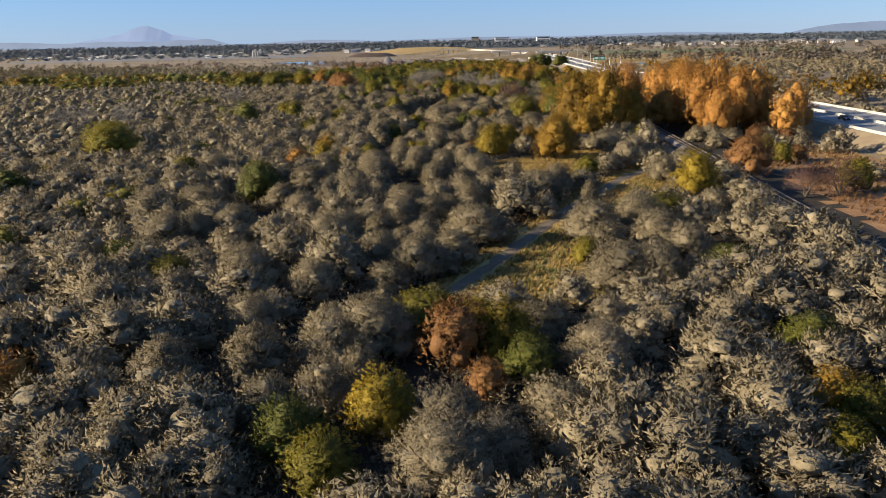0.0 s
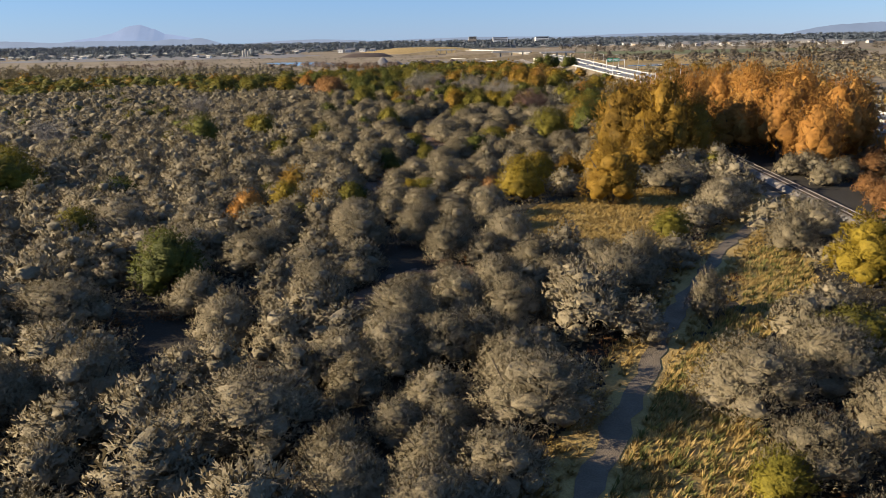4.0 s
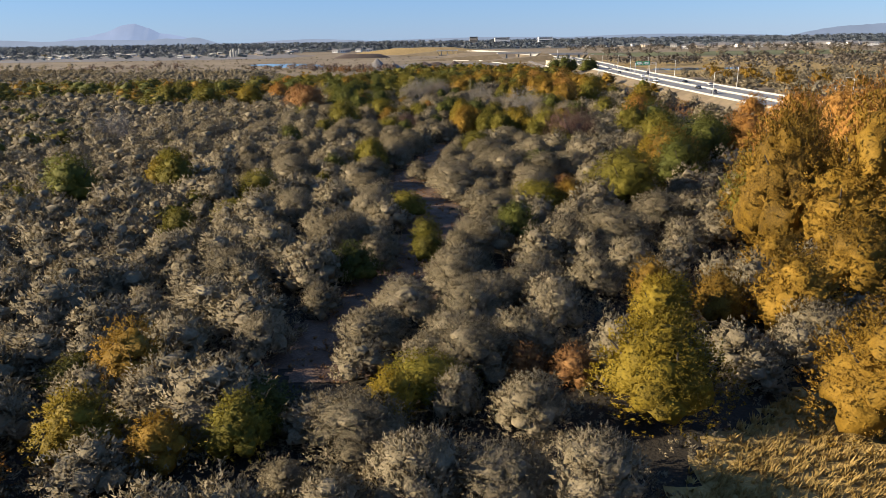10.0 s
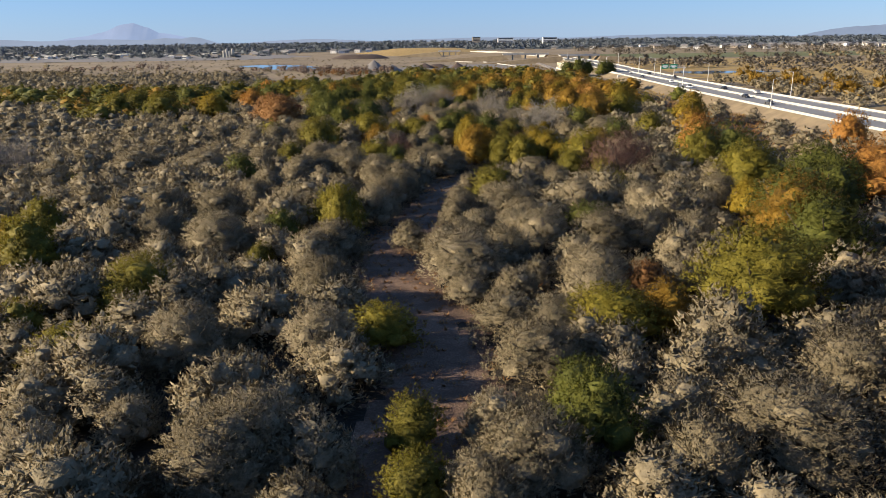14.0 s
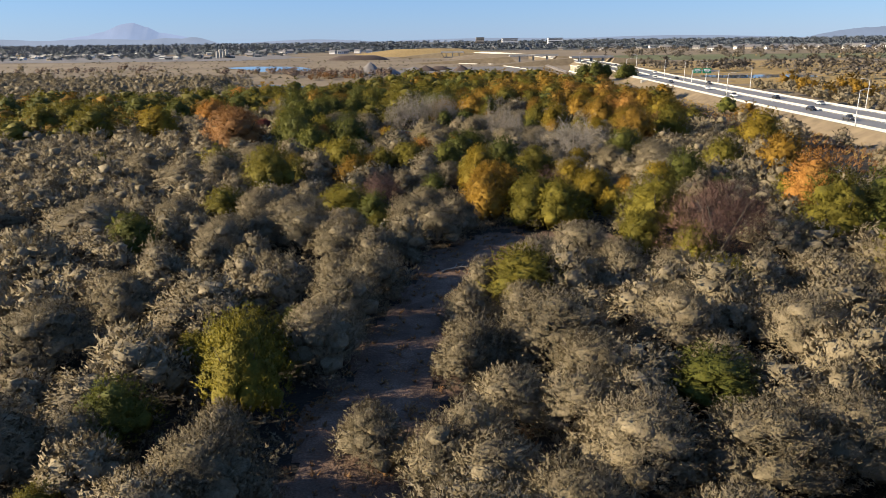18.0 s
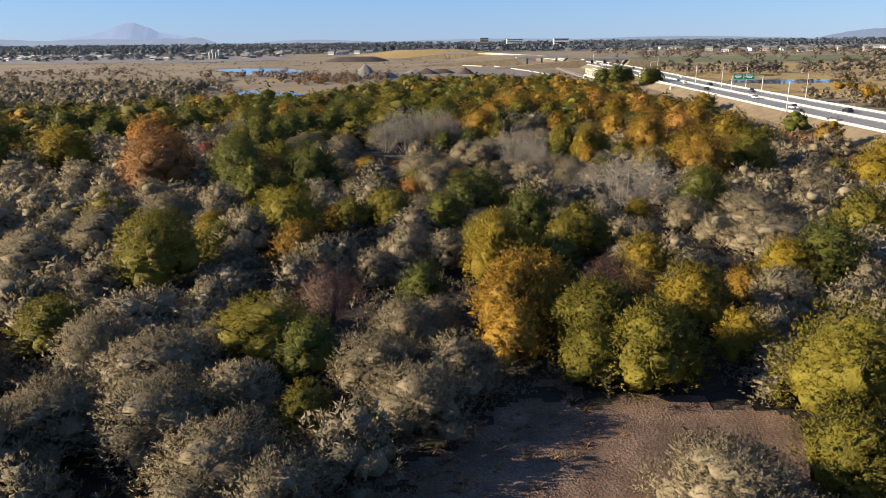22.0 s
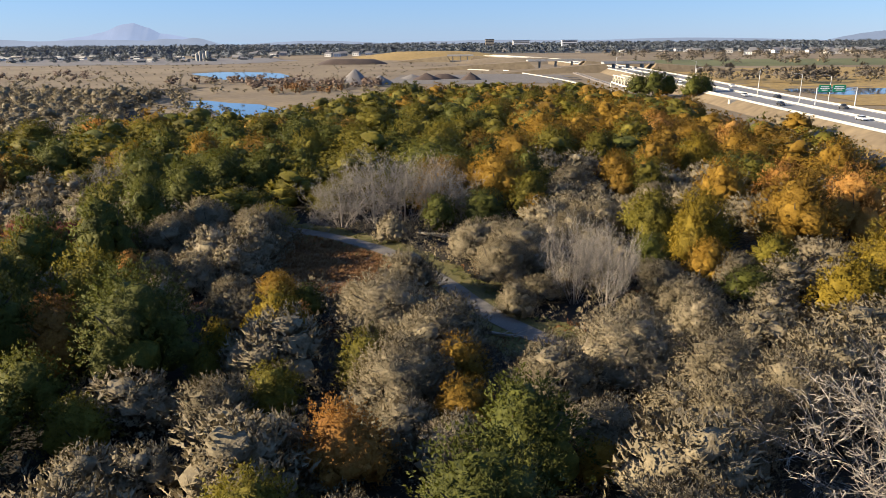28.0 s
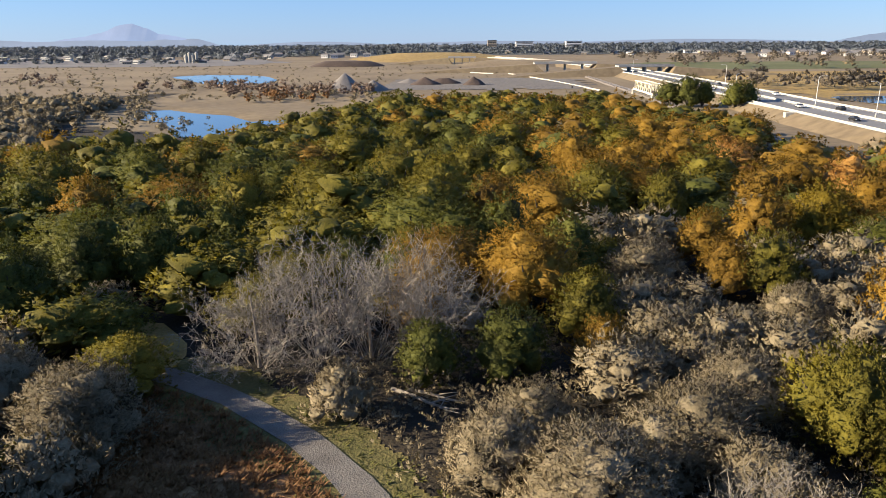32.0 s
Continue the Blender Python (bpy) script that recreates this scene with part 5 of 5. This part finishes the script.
def car_meshes(tall, pick):
    bm = bmesh.new()
    profile = [(-2.2, 0.35), (-2.25, 0.8), (-1.9, 0.95), (-0.9 if pick else -1.6, 1.0), (0.9, 1.0), (2.0, 0.85), (2.25, 0.6), (2.2, 0.35)]
    a = [bm.verts.new((-0.9, p[0], p[1])) for p in profile]
    b = [bm.verts.new((0.9, p[0], p[1])) for p in profile]
    bm.faces.new(a[::-1]); bm.faces.new(b)
    for k in range(len(profile)):
        q = (k + 1) % len(profile)
        bm.faces.new((a[k], a[q], b[q], b[k]))
    bmesh.ops.bevel(bm, geom=bm.edges[:], offset=0.06, segments=1, affect="EDGES", profile=0.5)
    bmesh.ops.recalc_face_normals(bm, faces=bm.faces)
    body = bm
    cab = bmesh.new()
    y0, y1 = (-0.4, 1.2) if pick else (-1.7, 1.2)
    lo = [cab.verts.new(v) for v in ((-0.84, y0, 0.98), (0.84, y0, 0.98), (0.84, y1, 0.98), (-0.84, y1, 0.98))]
    hi = [cab.verts.new(v) for v in ((-0.66, y0 + 0.3, tall), (0.66, y0 + 0.3, tall), (0.66, y1 - 0.65, tall), (-0.66, y1 - 0.65, tall))]
    for k in range(4):
        cab.faces.new((lo[k], lo[(k + 1) % 4], hi[(k + 1) % 4], hi[k]))
    cab.faces.new(hi)
    roof = bmesh.new()
    box_bm(roof, 1.3, y1 - y0 - 0.95, 0.06, pose(0, (y0 + y1) / 2 - 0.17, tall + 0.02), 0.02)
    return body, cab, roof


def tyre_mesh():
    bm = bmesh.new()
    bmesh.ops.create_cone(bm, cap_ends=True, segments=14, radius1=0.34, radius2=0.34, depth=0.24)
    bmesh.ops.rotate(bm, matrix=Matrix.Rotation(radians(90), 3, "Y"), verts=bm.verts[:])
    bmesh.ops.bevel(bm, geom=[e for e in bm.edges if abs(e.verts[0].co.x - e.verts[1].co.x) < 0.01], offset=0.04, segments=1, affect="EDGES", profile=0.5)
    return bm_mesh("tyre", bm, [TYRE])


TYRE_ME = tyre_mesh()


def make_car(paint, word, tall, pick):
    ob = thing("pickup" if pick else "car", word + (" pickup truck" if pick else " car") + " on the grey highway lane", "truck" if pick else "car", "highway vehicles")
    body, cab, roof = car_meshes(tall, pick)
    part("body", bm_mesh("car_body", body, [paint]), ob)
    part("cabin_glass", bm_mesh("cabin_glass", cab, [PANE_DARK]), ob, "dark tinted windows")
    part("roof", bm_mesh("car_roof", roof, [paint]), ob)
    for x in (-0.82, 0.82):
        for y in (-1.4, 1.4):
            part("wheel", TYRE_ME, ob, "", pose(x, y, 0.34))
        part("headlight", boxes_mesh("headlight", [(0.34, 0.06, 0.16, pose(x * 0.8, 2.2, 0.68))], [SIGN_WHITE]), ob)
    return ob


cars = [make_car(PAINTS[0], "white", 1.45, False), make_car(PAINTS[1], "black", 1.5, False), make_car(PAINTS[2], "silver", 1.45, False), make_car(PAINTS[3], "charcoal grey", 1.8, True), make_car(PAINTS[0], "white", 1.85, True)]


def on_road(lane, y, back):
    a = math.atan2(along(ROAD, y + 5) - along(ROAD, y - 5), 10)
    return pose(along(ROAD, y) + lane, y, ROAD_Z + 0.01, 0, 0, -math.degrees(a) + (180 if back else 0))


SPOTS = [(-8, 250, 1), (-5, 232, 1), (6, 410, 0), (-8, 470, 3), (-4.4, 500, 1), (9, 520, 2), (5, 548, 1), (-8, 560, 4), (-4.4, 604, 0), (8, 640, 3), (5, 690, 1), (-8, 655, 1), (-5, 700, 2), (9, 760, 0), (-8, 800, 0), (5, 830, 3), (-4.4, 870, 1), (8, 900, 1), (-8, 950, 2), (5, 985, 0), (8, 320, 1), (-5, 330, 2)]
used = set()
for lane, y, k in SPOTS:
    m = on_road(lane, y, lane < 0)
    if k in used:
        copy_thing(cars[k], m)
    else:
        cars[k].matrix_basis = m
        used.add(k)

# ---- river bridge of the railway ----
truss = thing("rail_bridge", "cream painted steel truss bridge carrying the railway", "bridge", at=(88, 795, 0), turn=-1)
for x in (-2.6, 2.6):
    part("girder", boxes_mesh("truss_girder", [(0.4, 44, 0.9, pose(x, 0, 2.6))], [CREAM], 0.05), truss)
    part("top_chord", boxes_mesh("truss_chord", [(0.35, 36, 0.4, pose(x, 0, 7.0))], [CREAM], 0.04), truss)
    for k in range(9):
        y = -18 + k * 4.5
        part("upright", boxes_mesh("truss_upright", [(0.3, 0.3, 4.2, pose(x, y, 4.9))], [CREAM]), truss)
        if k < 8:
            part("diagonal", boxes_mesh("truss_diagonal", [(0.22, 0.22, 6.0, pose(x, y + 2.25, 4.9, 46 if k % 2 else -46))], [CREAM]), truss)
for k in range(9):
    part("cross_beam", boxes_mesh("truss_cross", [(5.2, 0.3, 0.35, pose(0, -18 + k * 4.5, 6.9))], [CREAM]), truss)
part("deck", boxes_mesh("truss_deck", [(5.0, 44, 0.3, pose(0, 0, 2.9))], [SLEEPER]), truss)
for y in (-22, 22):
    part("pier", boxes_mesh("truss_pier", [(6.4, 2.2, 4.6, pose(0, y, -0.1))], [CONCRETE], 0.15), truss)

# highway bridge opening over the backwater
bridge = thing("highway_bridge", "concrete highway bridge side with girder and abutments", "bridge", at=(along(ROAD, 712) - ROAD_HALF - 0.5, 712, 0))
part("girder", boxes_mesh("bridge_girder", [(0.6, 60, 1.3, pose(-0.2, 0, 2.5))], [CONCRETE], 0.05), bridge)
for y in (-30, 30):
    part("abutment", boxes_mesh("bridge_abutment", [(5.0, 2.0, 3.6, pose(-1.5, y, 1.3))], [CONCRETE], 0.1), bridge)

# ---- overpasses ----
def overpass(x, y, span, turn):
    ob = thing("overpass", "grey concrete road overpass on piers between tan banks", "bridge", "far overpasses", at=(x, y, 0), turn=turn)
    part("deck", boxes_mesh("overpass_deck", [(span, 11, 1.1, pose(0, 0, 7.2))], [plain_material("dull_concrete", (0.33, 0.31, 0.29), 0.85)], 0.1), ob)
    for s in (-5.2, 5.2):
        part("parapet", boxes_mesh("parapet", [(span, 0.3, 0.9, pose(0, s, 8.2))], [CONCRETE], 0.04), ob)
    for k in (-0.28, 0.0, 0.28):
        part("pier", boxes_mesh("overpass_pier", [(1.0, 8, 6.8, pose(k * span, 0, 3.3))], [CONCRETE], 0.1), ob)
    for s in (-1, 1):
        bm = bmesh.new()
        q = [(s * span * 0.36, 0), (s * span * 0.5, 6.9), (s * span * 1.5, 4.0), (s * span * 2.6, 0)]
        a = [bm.verts.new((u, -9 - (7 - v), v - 0.1)) for u, v in q]
        b = [bm.verts.new((u, 9 + (7 - v), v - 0.1)) for u, v in q]
        for k in range(3):
            bm.faces.new((a[k], a[k + 1], b[k + 1], b[k]))
        bm.faces.new(a); bm.faces.new(b)
        bmesh.ops.recalc_face_normals(bm, faces=bm.faces)
        part("bank", bm_mesh("overpass_bank", bm, [PLAIN_DRY]), ob, "dry tan grass bank")


overpass(138, 1012, 44, 4)
overpass(86, 1092, 56, 2)
overpass(-8, 1330, 34, 0)

# ---- gravel works ----
def heap(name, x, y, wide, deep, high, mat, label, seed, flat=0.0):
    n, rings = 28, 7
    vs, fs = [(x, y, high)], []
    for r in range(1, rings + 1):
        for k in range(n):
            a = k * 6.283 / n
            f = r / rings
            w = 1 + 0.18 * noise.noise((math.cos(a) * 2, math.sin(a) * 2, seed))
            z = high * (1 - max(0, (f - flat) / (1 - flat))) + 0.12 * high * noise.noise((math.cos(a) * 3 * f, math.sin(a) * 3 * f, seed + 5)) * (1 - f)
            vs.append((x + math.cos(a) * wide / 2 * f * w, y + math.sin(a) * deep / 2 * f * w, z - (0.4 if r == rings else 0)))
    for k in range(n):
        q = (k + 1) % n
        fs.append((0, 1 + k, 1 + q))
        for r in range(rings - 1):
            o = 1 + r * n
            fs.append((o + k, o + n + k, o + n + q, o + q))
    tagged(new(name, mesh_from(name, vs, fs, [mat], None, True)), label, "heap")


heap("gravel_mound", -73, 846, 26, 26, 10.5, PILE, "pale grey conical heap of gravel", 1)
heap("gravel_mound", -58, 856, 18, 16, 6, PILE, "grey heap of gravel beside the cone", 2)
heap("spoil_mound", -30, 905, 22, 14, 5, DARK_HEAP, "dark brown heap of spoil", 3)
heap("spoil_mound", -18, 915, 26, 12, 3.6, DARK_HEAP, "long brown ridge of spoil in the yard", 8, 0.3)
heap("spoil_mound", -42, 925, 18, 12, 3.2, PILE, "low grey heap of gravel in the yard", 9)
heap("spoil_mound", 2, 900, 16, 14, 5.5, DARK_HEAP, "dark brown heap of spoil", 4)
heap("spoil_bank", -138, 1258, 90, 36, 6, DARK_HEAP, "long dark flat-topped bank of spoil", 5, 0.6)
heap("dry_hill", -55, 1560, 260, 330, 9, DRY, "broad tan grassy hill beyond the gravel yard", 6, 0.4)
heap("dry_hill", 60, 1280, 150, 160, 5, PLAIN_DRY, "low tan grassy bank near the overpass", 7, 0.5)
patch("gravel_yard", [(-60, 860), (-50, 960), (20, 985), (80, 960), (72, 860), (0, 850)], GRAVEL, "bare grey gravel yard", "yard", 8.0, 0.25, 8, 12)
patch("tan_field", [(160, 640), (165, 800), (170, 1080), (420, 1060), (420, 640)], DRY, "wide field of tan dry grass", "field", 16.0, 0.2, 20, 13)
patch("green_field", [(190, 1120), (190, 1350), (640, 1350), (640, 1120)], earth_material("green_field_grass", [(0.3, (0.07, 0.085, 0.03)), (0.7, (0.17, 0.17, 0.07))], 0.01, 0.2), "dull green field", "field", 24.0, 0.2, 30, 14)
patch("far_tan", [(-420, 1000), (-300, 1220), (-130, 1240), (60, 1230), (40, 1010), (-80, 860), (-110, 800)], PLAIN_DRY, "dry tan scrubby plain", "field", 14.0, 0.12, 14, 15)
for pts_ in ([(-18, 1096), (20, 1050)], [(33, 1049), (57, 935), (72, 838)]):
    tagged(new("low_wall", strip("low_wall", pts_, [(-0.3, 0), (-0.2, 0.8), (0.2, 0.8), (0.3, 0)], [CONCRETE], None, 12.0)), "long low pale concrete wall by the gravel yard", "wall", "yard walls")

# ---- far scrub, woods and town ----
def blobs(name, rects, mat, label, seed, wide=(8, 16), high=0.8, leaves=40, size=0.11):
    """Distant clumps of trees: count, x0, x1, y0, y1 for each stretch."""
    rng = np.random.default_rng(seed)
    base = []
    for v in range(5):
        lob = np.array(make_lobes(rng, 3, 0.3, 0.75, 0.3))
        base.append(crown(rng, lob, leaves, size, 0.6, 0.3, 1.3, 0.7, 0.5, 0.8, 1))
    out = []
    for count, x0, x1, y0, y1 in rects:
        for _ in range(count):
            x, y = rng.uniform(x0, x1), rng.uniform(y0, y1)
            w = rng.uniform(*wide)
            t = base[int(rng.integers(5))]
            k, to = (w, w, w * high), (x, y, ground_z(x, y) - 0.2)
            out.append((t[0] * k + to, t[1] * k + to, t[2], t[3]))
    tagged(new(name, crown_mesh(name, gather(out), mat)), label, "woods", kind="stuff")


blobs("town_trees", [(1500, -1900, -250, 1790, 2350), (900, -250, 420, 1850, 2350), (1000, 420, 1700, 1800, 2350), (2400, -2600, 2600, 2350, 4300)], HAZE_TINTED_LEAF, "distant belt of dark trees over the town, tinted with painted blue haze", 21, (9, 22), 0.62, 30, 0.2)
# the blue-grey of the town's ground is distance haze put into its colour
patch("town_ground", [(-2600, 1780), (-1200, 1760), (-250, 1790), (420, 1850), (1500, 1780), (2700, 1790), (2700, 4600), (-2600, 4600)], earth_material("haze_tinted_gardens", [(0.3, (0.07, 0.08, 0.085)), (0.7, (0.15, 0.155, 0.15))], 0.01, 0.08), "dim gardens and streets of the town, bluish with painted haze", "town ground", 60.0, 0.35, 40, 16)
patch("industrial_yard", [(-800, 1280), (-300, 1280), (-240, 1420), (-330, 1600), (-800, 1600)], earth_material("yard_grey", [(0.3, (0.13, 0.125, 0.125)), (0.7, (0.23, 0.22, 0.215))], 0.02, 0.2), "grey gravel yard round the sheds", "yard", 20.0, 0.3, 16, 17)
blobs("yard_trees", [(230, -1000, -300, 1360, 1800)], HAZE_TINTED_LEAF, "dark small trees between the sheds of the yard, tinted with painted blue haze", 42, (8, 17), 0.5, 40, 0.2)
blobs("shore_thicket", [(60, -135, -55, 800, 850), (36, -200, -120, 850, 900), (40, -420, -280, 880, 1010)], leaf_material("shore_brown_twigs", (0.06, 0.042, 0.033), (0.14, 0.098, 0.075), (0.25, 0.18, 0.14), 0.1), "brown leafless thicket along the pond shore", 41, (5, 11), 0.7, 60)
blobs("plain_shrubs", [(520, -520, -60, 780, 1300), (60, -60, 60, 990, 1230), (80, 165, 420, 640, 1060)], leaf_material("plain_shrub_leaves", (0.06, 0.05, 0.03), (0.13, 0.105, 0.06), (0.24, 0.19, 0.11), 0.15), "low brown shrubs dotted over the dry plain", 31, (1.5, 4), 0.6, 24)
blobs("river_grey_trees", [(170, 200, 700, 1150, 1650), (120, 160, 520, 830, 900), (60, 220, 420, 700, 780)], leaf_material("grey_brown_woods", (0.07, 0.06, 0.045), (0.15, 0.125, 0.095), (0.25, 0.21, 0.16), 0.15), "grey-brown riverside thicket", 22, (8, 15), 0.8, 120, 0.1)
blobs("east_olives", [(760, 150, 330, 60, 640)], LEAF["olive"], "thicket of grey-green olives east of the highway", 23, (6, 11), 0.8, 220, 0.1)
blobs("east_gold_trees", [(100, 160, 330, 60, 420), (16, 160, 210, 480, 640)], LEAF["gold"], "golden trees east of the highway", 24, (7, 13), 0.95, 320, 0.085)
blobs("pond_scrub", [(70, -175, -95, 655, 712), (60, -210, -140, 720, 800), (40, -105, -40, 765, 830), (120, -420, -160, 780, 960)], LEAF["olive"], "low grey scrub round the ponds", 25, (3, 7), 0.7, 40)
blobs("pond_rust_scrub", [(30, -110, -70, 770, 830)], LEAF["rust"], "rust brown scrub on the pond's bank", 26, (4, 8), 0.8, 40)
blobs("west_olives", [(1500, -470, -322, 500, 840), (700, -620, -470, 660, 850)], LEAF["olive"], "grey-green olive scrub at the western edge of the wood", 29, (5.5, 9.5), 0.75, 90, 0.12)
blobs("west_far_woods", [(200, -900, -430, 700, 1000), (160, -1400, -760, 1000, 1700)], LEAF["olive"], "far grey-green scrub woods", 27, (8, 15), 0.6, 60)
blobs("east_far_woods", [(420, 330, 1300, 200, 1150)], leaf_material("east_woods", (0.06, 0.052, 0.035), (0.15, 0.125, 0.08), (0.30, 0.22, 0.11), 0.15), "far mixed autumn woods", 28, (10, 18), 0.7, 90)


def house_meshes(w, d, h, wall, roof):
    walls = boxes_mesh("house_wall", [(w, d, h, pose(0, 0, h / 2))], [wall])
    r = [(-w / 2 - 0.5, -d / 2 - 0.5, h), (w / 2 + 0.5, -d / 2 - 0.5, h), (w / 2 + 0.5, d / 2 + 0.5, h), (-w / 2 - 0.5, d / 2 + 0.5, h), (-w / 2 - 0.5, 0, h + d * 0.28), (w / 2 + 0.5, 0, h + d * 0.28)]
    return walls, mesh_from("house_roof", r, [(0, 1, 5, 4), (2, 3, 4, 5), (0, 4, 3), (1, 2, 5), (3, 2, 1, 0)], [roof])


def make_house(name, label, group, w, d, h, wall, roof, wins=3):
    ob = thing(name, label, "house" if name == "house" else "building", group)
    a, b = house_meshes(w, d, h, wall, roof)
    part("wall", a, ob)
    part("roof", b, ob)
    pane = boxes_mesh("window", [(1.6, 0.1, 1.4, pose(0, 0, 0))], [PANE_DARK])
    for k in range(wins):
        part("window", pane, ob, "", pose((k - (wins - 1) / 2) * w / wins, -d / 2 - 0.04, h * 0.55))
    return ob


rng = np.random.default_rng(77)
PALE_WALL = plain_material("pale_siding", (0.30, 0.29, 0.275), 0.7)
homes = [make_house("house", "pale two storey house with grey gable roof among trees", "town houses", 13, 10, 5, PALE_WALL, ROOF_GREY), make_house("house", "tan house with grey gable roof among trees", "town houses", 14, 10, 4.5, WALL_TAN, ROOF_GREY), make_house("house", "white house with grey roof among trees", "town houses", 12, 9, 5, WALL_WHITE, ROOF_GREY)]
sheds = [make_house("warehouse", "small white industrial shed with pale low roof", "warehouses", 10, 7, 3, WALL_WHITE, CONCRETE, 5), make_house("warehouse", "grey industrial shed with low roof", "warehouses", 11, 7, 3, WALL_TAN, ROOF_GREY, 4)]
spots = [(homes, 70, 420, 900, 1560, 1900), (homes, 34, -300, 420, 1900, 2500), (homes, 40, -1200, -300, 1800, 2500), (sheds, 62, -980, -330, 1380, 1780), (sheds, 10, 150, 420, 1750, 2000), (homes, 10, -420, -150, 1650, 1800)]
seen = set()
for kinds_, count_, x0, x1, y0, y1 in spots:
    for _ in range(count_):
        ob = kinds_[int(rng.integers(len(kinds_)))]
        m = pose(rng.uniform(x0, x1), rng.uniform(y0, y1), 0, 0, 0, rng.uniform(-25, 25))
        if ob.name in seen:
            copy_thing(ob, m)
        else:
            ob.matrix_basis = m
            seen.add(ob.name)
for ob in homes + sheds:
    if ob.name not in seen:
        ob.matrix_basis = pose(500, 1700, 0)


def block(x, y, w, d, h, floors, wall, label):
    ob = thing("tower_block", label, "building", "tall buildings", at=(x, y, 0))
    part("wall", boxes_mesh("block_wall", [(w, d, h, pose(0, 0, h / 2))], [wall]), ob)
    part("roof", boxes_mesh("block_roof", [(w + 1, d + 1, 0.8, pose(0, 0, h + 0.4))], [ROOF_GREY]), ob)
    for f in range(floors):
        part("window_band", boxes_mesh("window_band", [(w * 0.9, 0.2, h / floors * 0.4, pose(0, -d / 2 - 0.08, (f + 0.55) * h / floors))], [PANE_DARK]), ob)


block(168, 2600, 50, 24, 22, 5, WALL_WHITE, "white slab of flats above the trees")
block(73, 2600, 26, 22, 26, 6, WALL_TAN, "tan tower block above the trees")
block(311, 2600, 46, 26, 22, 3, WALL_WHITE, "low wide white building above the trees")
silo = thing("silo_works", "group of pale silos at the industrial yard", "silo", at=(-392, 1436, 0))
for k in range(4):
    part("silo", tri_mesh("silo", tube([(k * 5, 0, 0), (k * 5, 0, 10 + 3 * (k % 2)), (k * 5, 0, 12 + 3 * (k % 2))], [2.2, 2.2, 0.3], 10), [CONCRETE]), silo)

# far river reach
tagged(new("far_river", mesh_from("far_river", [(420, 1950, 0.3), (760, 1950, 0.3), (900, 2250, 0.3), (470, 2250, 0.3)], [(0, 1, 2, 3)], [water_m])), "pale reach of the river beyond the trees", "water", kind="structure")

# ---- mountains on the horizon ----
def ridge(name, y, x0, x1, humps, mat, label, seed):
    """A ridge: humps (x, half width, height)."""
    n = 120
    vs, fs = [], []
    for k in range(n + 1):
        x = x0 + (x1 - x0) * k / n
        z = max([h * max(0.0, 1 - abs((x - c) / w) ** 1.6) for c, w, h in humps] + [0.0])
        z += 0.05 * z * noise.noise((x * 0.02, seed, 0)) + 0.03 * z * noise.noise((x * 0.07, seed, 3))
        vs += [(x, y - 60 - z * 0.5, -2), (x, y, z), (x, y + 60, -2)]
    for k in range(n):
        a = k * 3
        fs += [(a, a + 3, a + 4, a + 1), (a + 1, a + 4, a + 5, a + 2)]
    tagged(new(name, mesh_from(name, vs, fs, [mat], None, True)), label, "mountain", kind="structure")


# backdrop ridges glow by themselves: their haze is painted as an emission colour
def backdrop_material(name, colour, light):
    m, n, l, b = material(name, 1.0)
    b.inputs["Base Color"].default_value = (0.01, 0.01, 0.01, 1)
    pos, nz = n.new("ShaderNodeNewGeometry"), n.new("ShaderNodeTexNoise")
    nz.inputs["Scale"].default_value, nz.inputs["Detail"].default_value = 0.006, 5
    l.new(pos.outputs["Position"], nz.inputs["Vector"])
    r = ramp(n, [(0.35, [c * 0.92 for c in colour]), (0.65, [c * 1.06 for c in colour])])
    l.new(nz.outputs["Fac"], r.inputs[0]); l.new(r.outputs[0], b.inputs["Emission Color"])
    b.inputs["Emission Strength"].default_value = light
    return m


FAR_BLUE = backdrop_material("far_mountain_haze_glow", (0.104, 0.139, 0.213), 1.0)
MID_BLUE = backdrop_material("near_hill_haze_glow", (0.085, 0.11, 0.155), 1.0)
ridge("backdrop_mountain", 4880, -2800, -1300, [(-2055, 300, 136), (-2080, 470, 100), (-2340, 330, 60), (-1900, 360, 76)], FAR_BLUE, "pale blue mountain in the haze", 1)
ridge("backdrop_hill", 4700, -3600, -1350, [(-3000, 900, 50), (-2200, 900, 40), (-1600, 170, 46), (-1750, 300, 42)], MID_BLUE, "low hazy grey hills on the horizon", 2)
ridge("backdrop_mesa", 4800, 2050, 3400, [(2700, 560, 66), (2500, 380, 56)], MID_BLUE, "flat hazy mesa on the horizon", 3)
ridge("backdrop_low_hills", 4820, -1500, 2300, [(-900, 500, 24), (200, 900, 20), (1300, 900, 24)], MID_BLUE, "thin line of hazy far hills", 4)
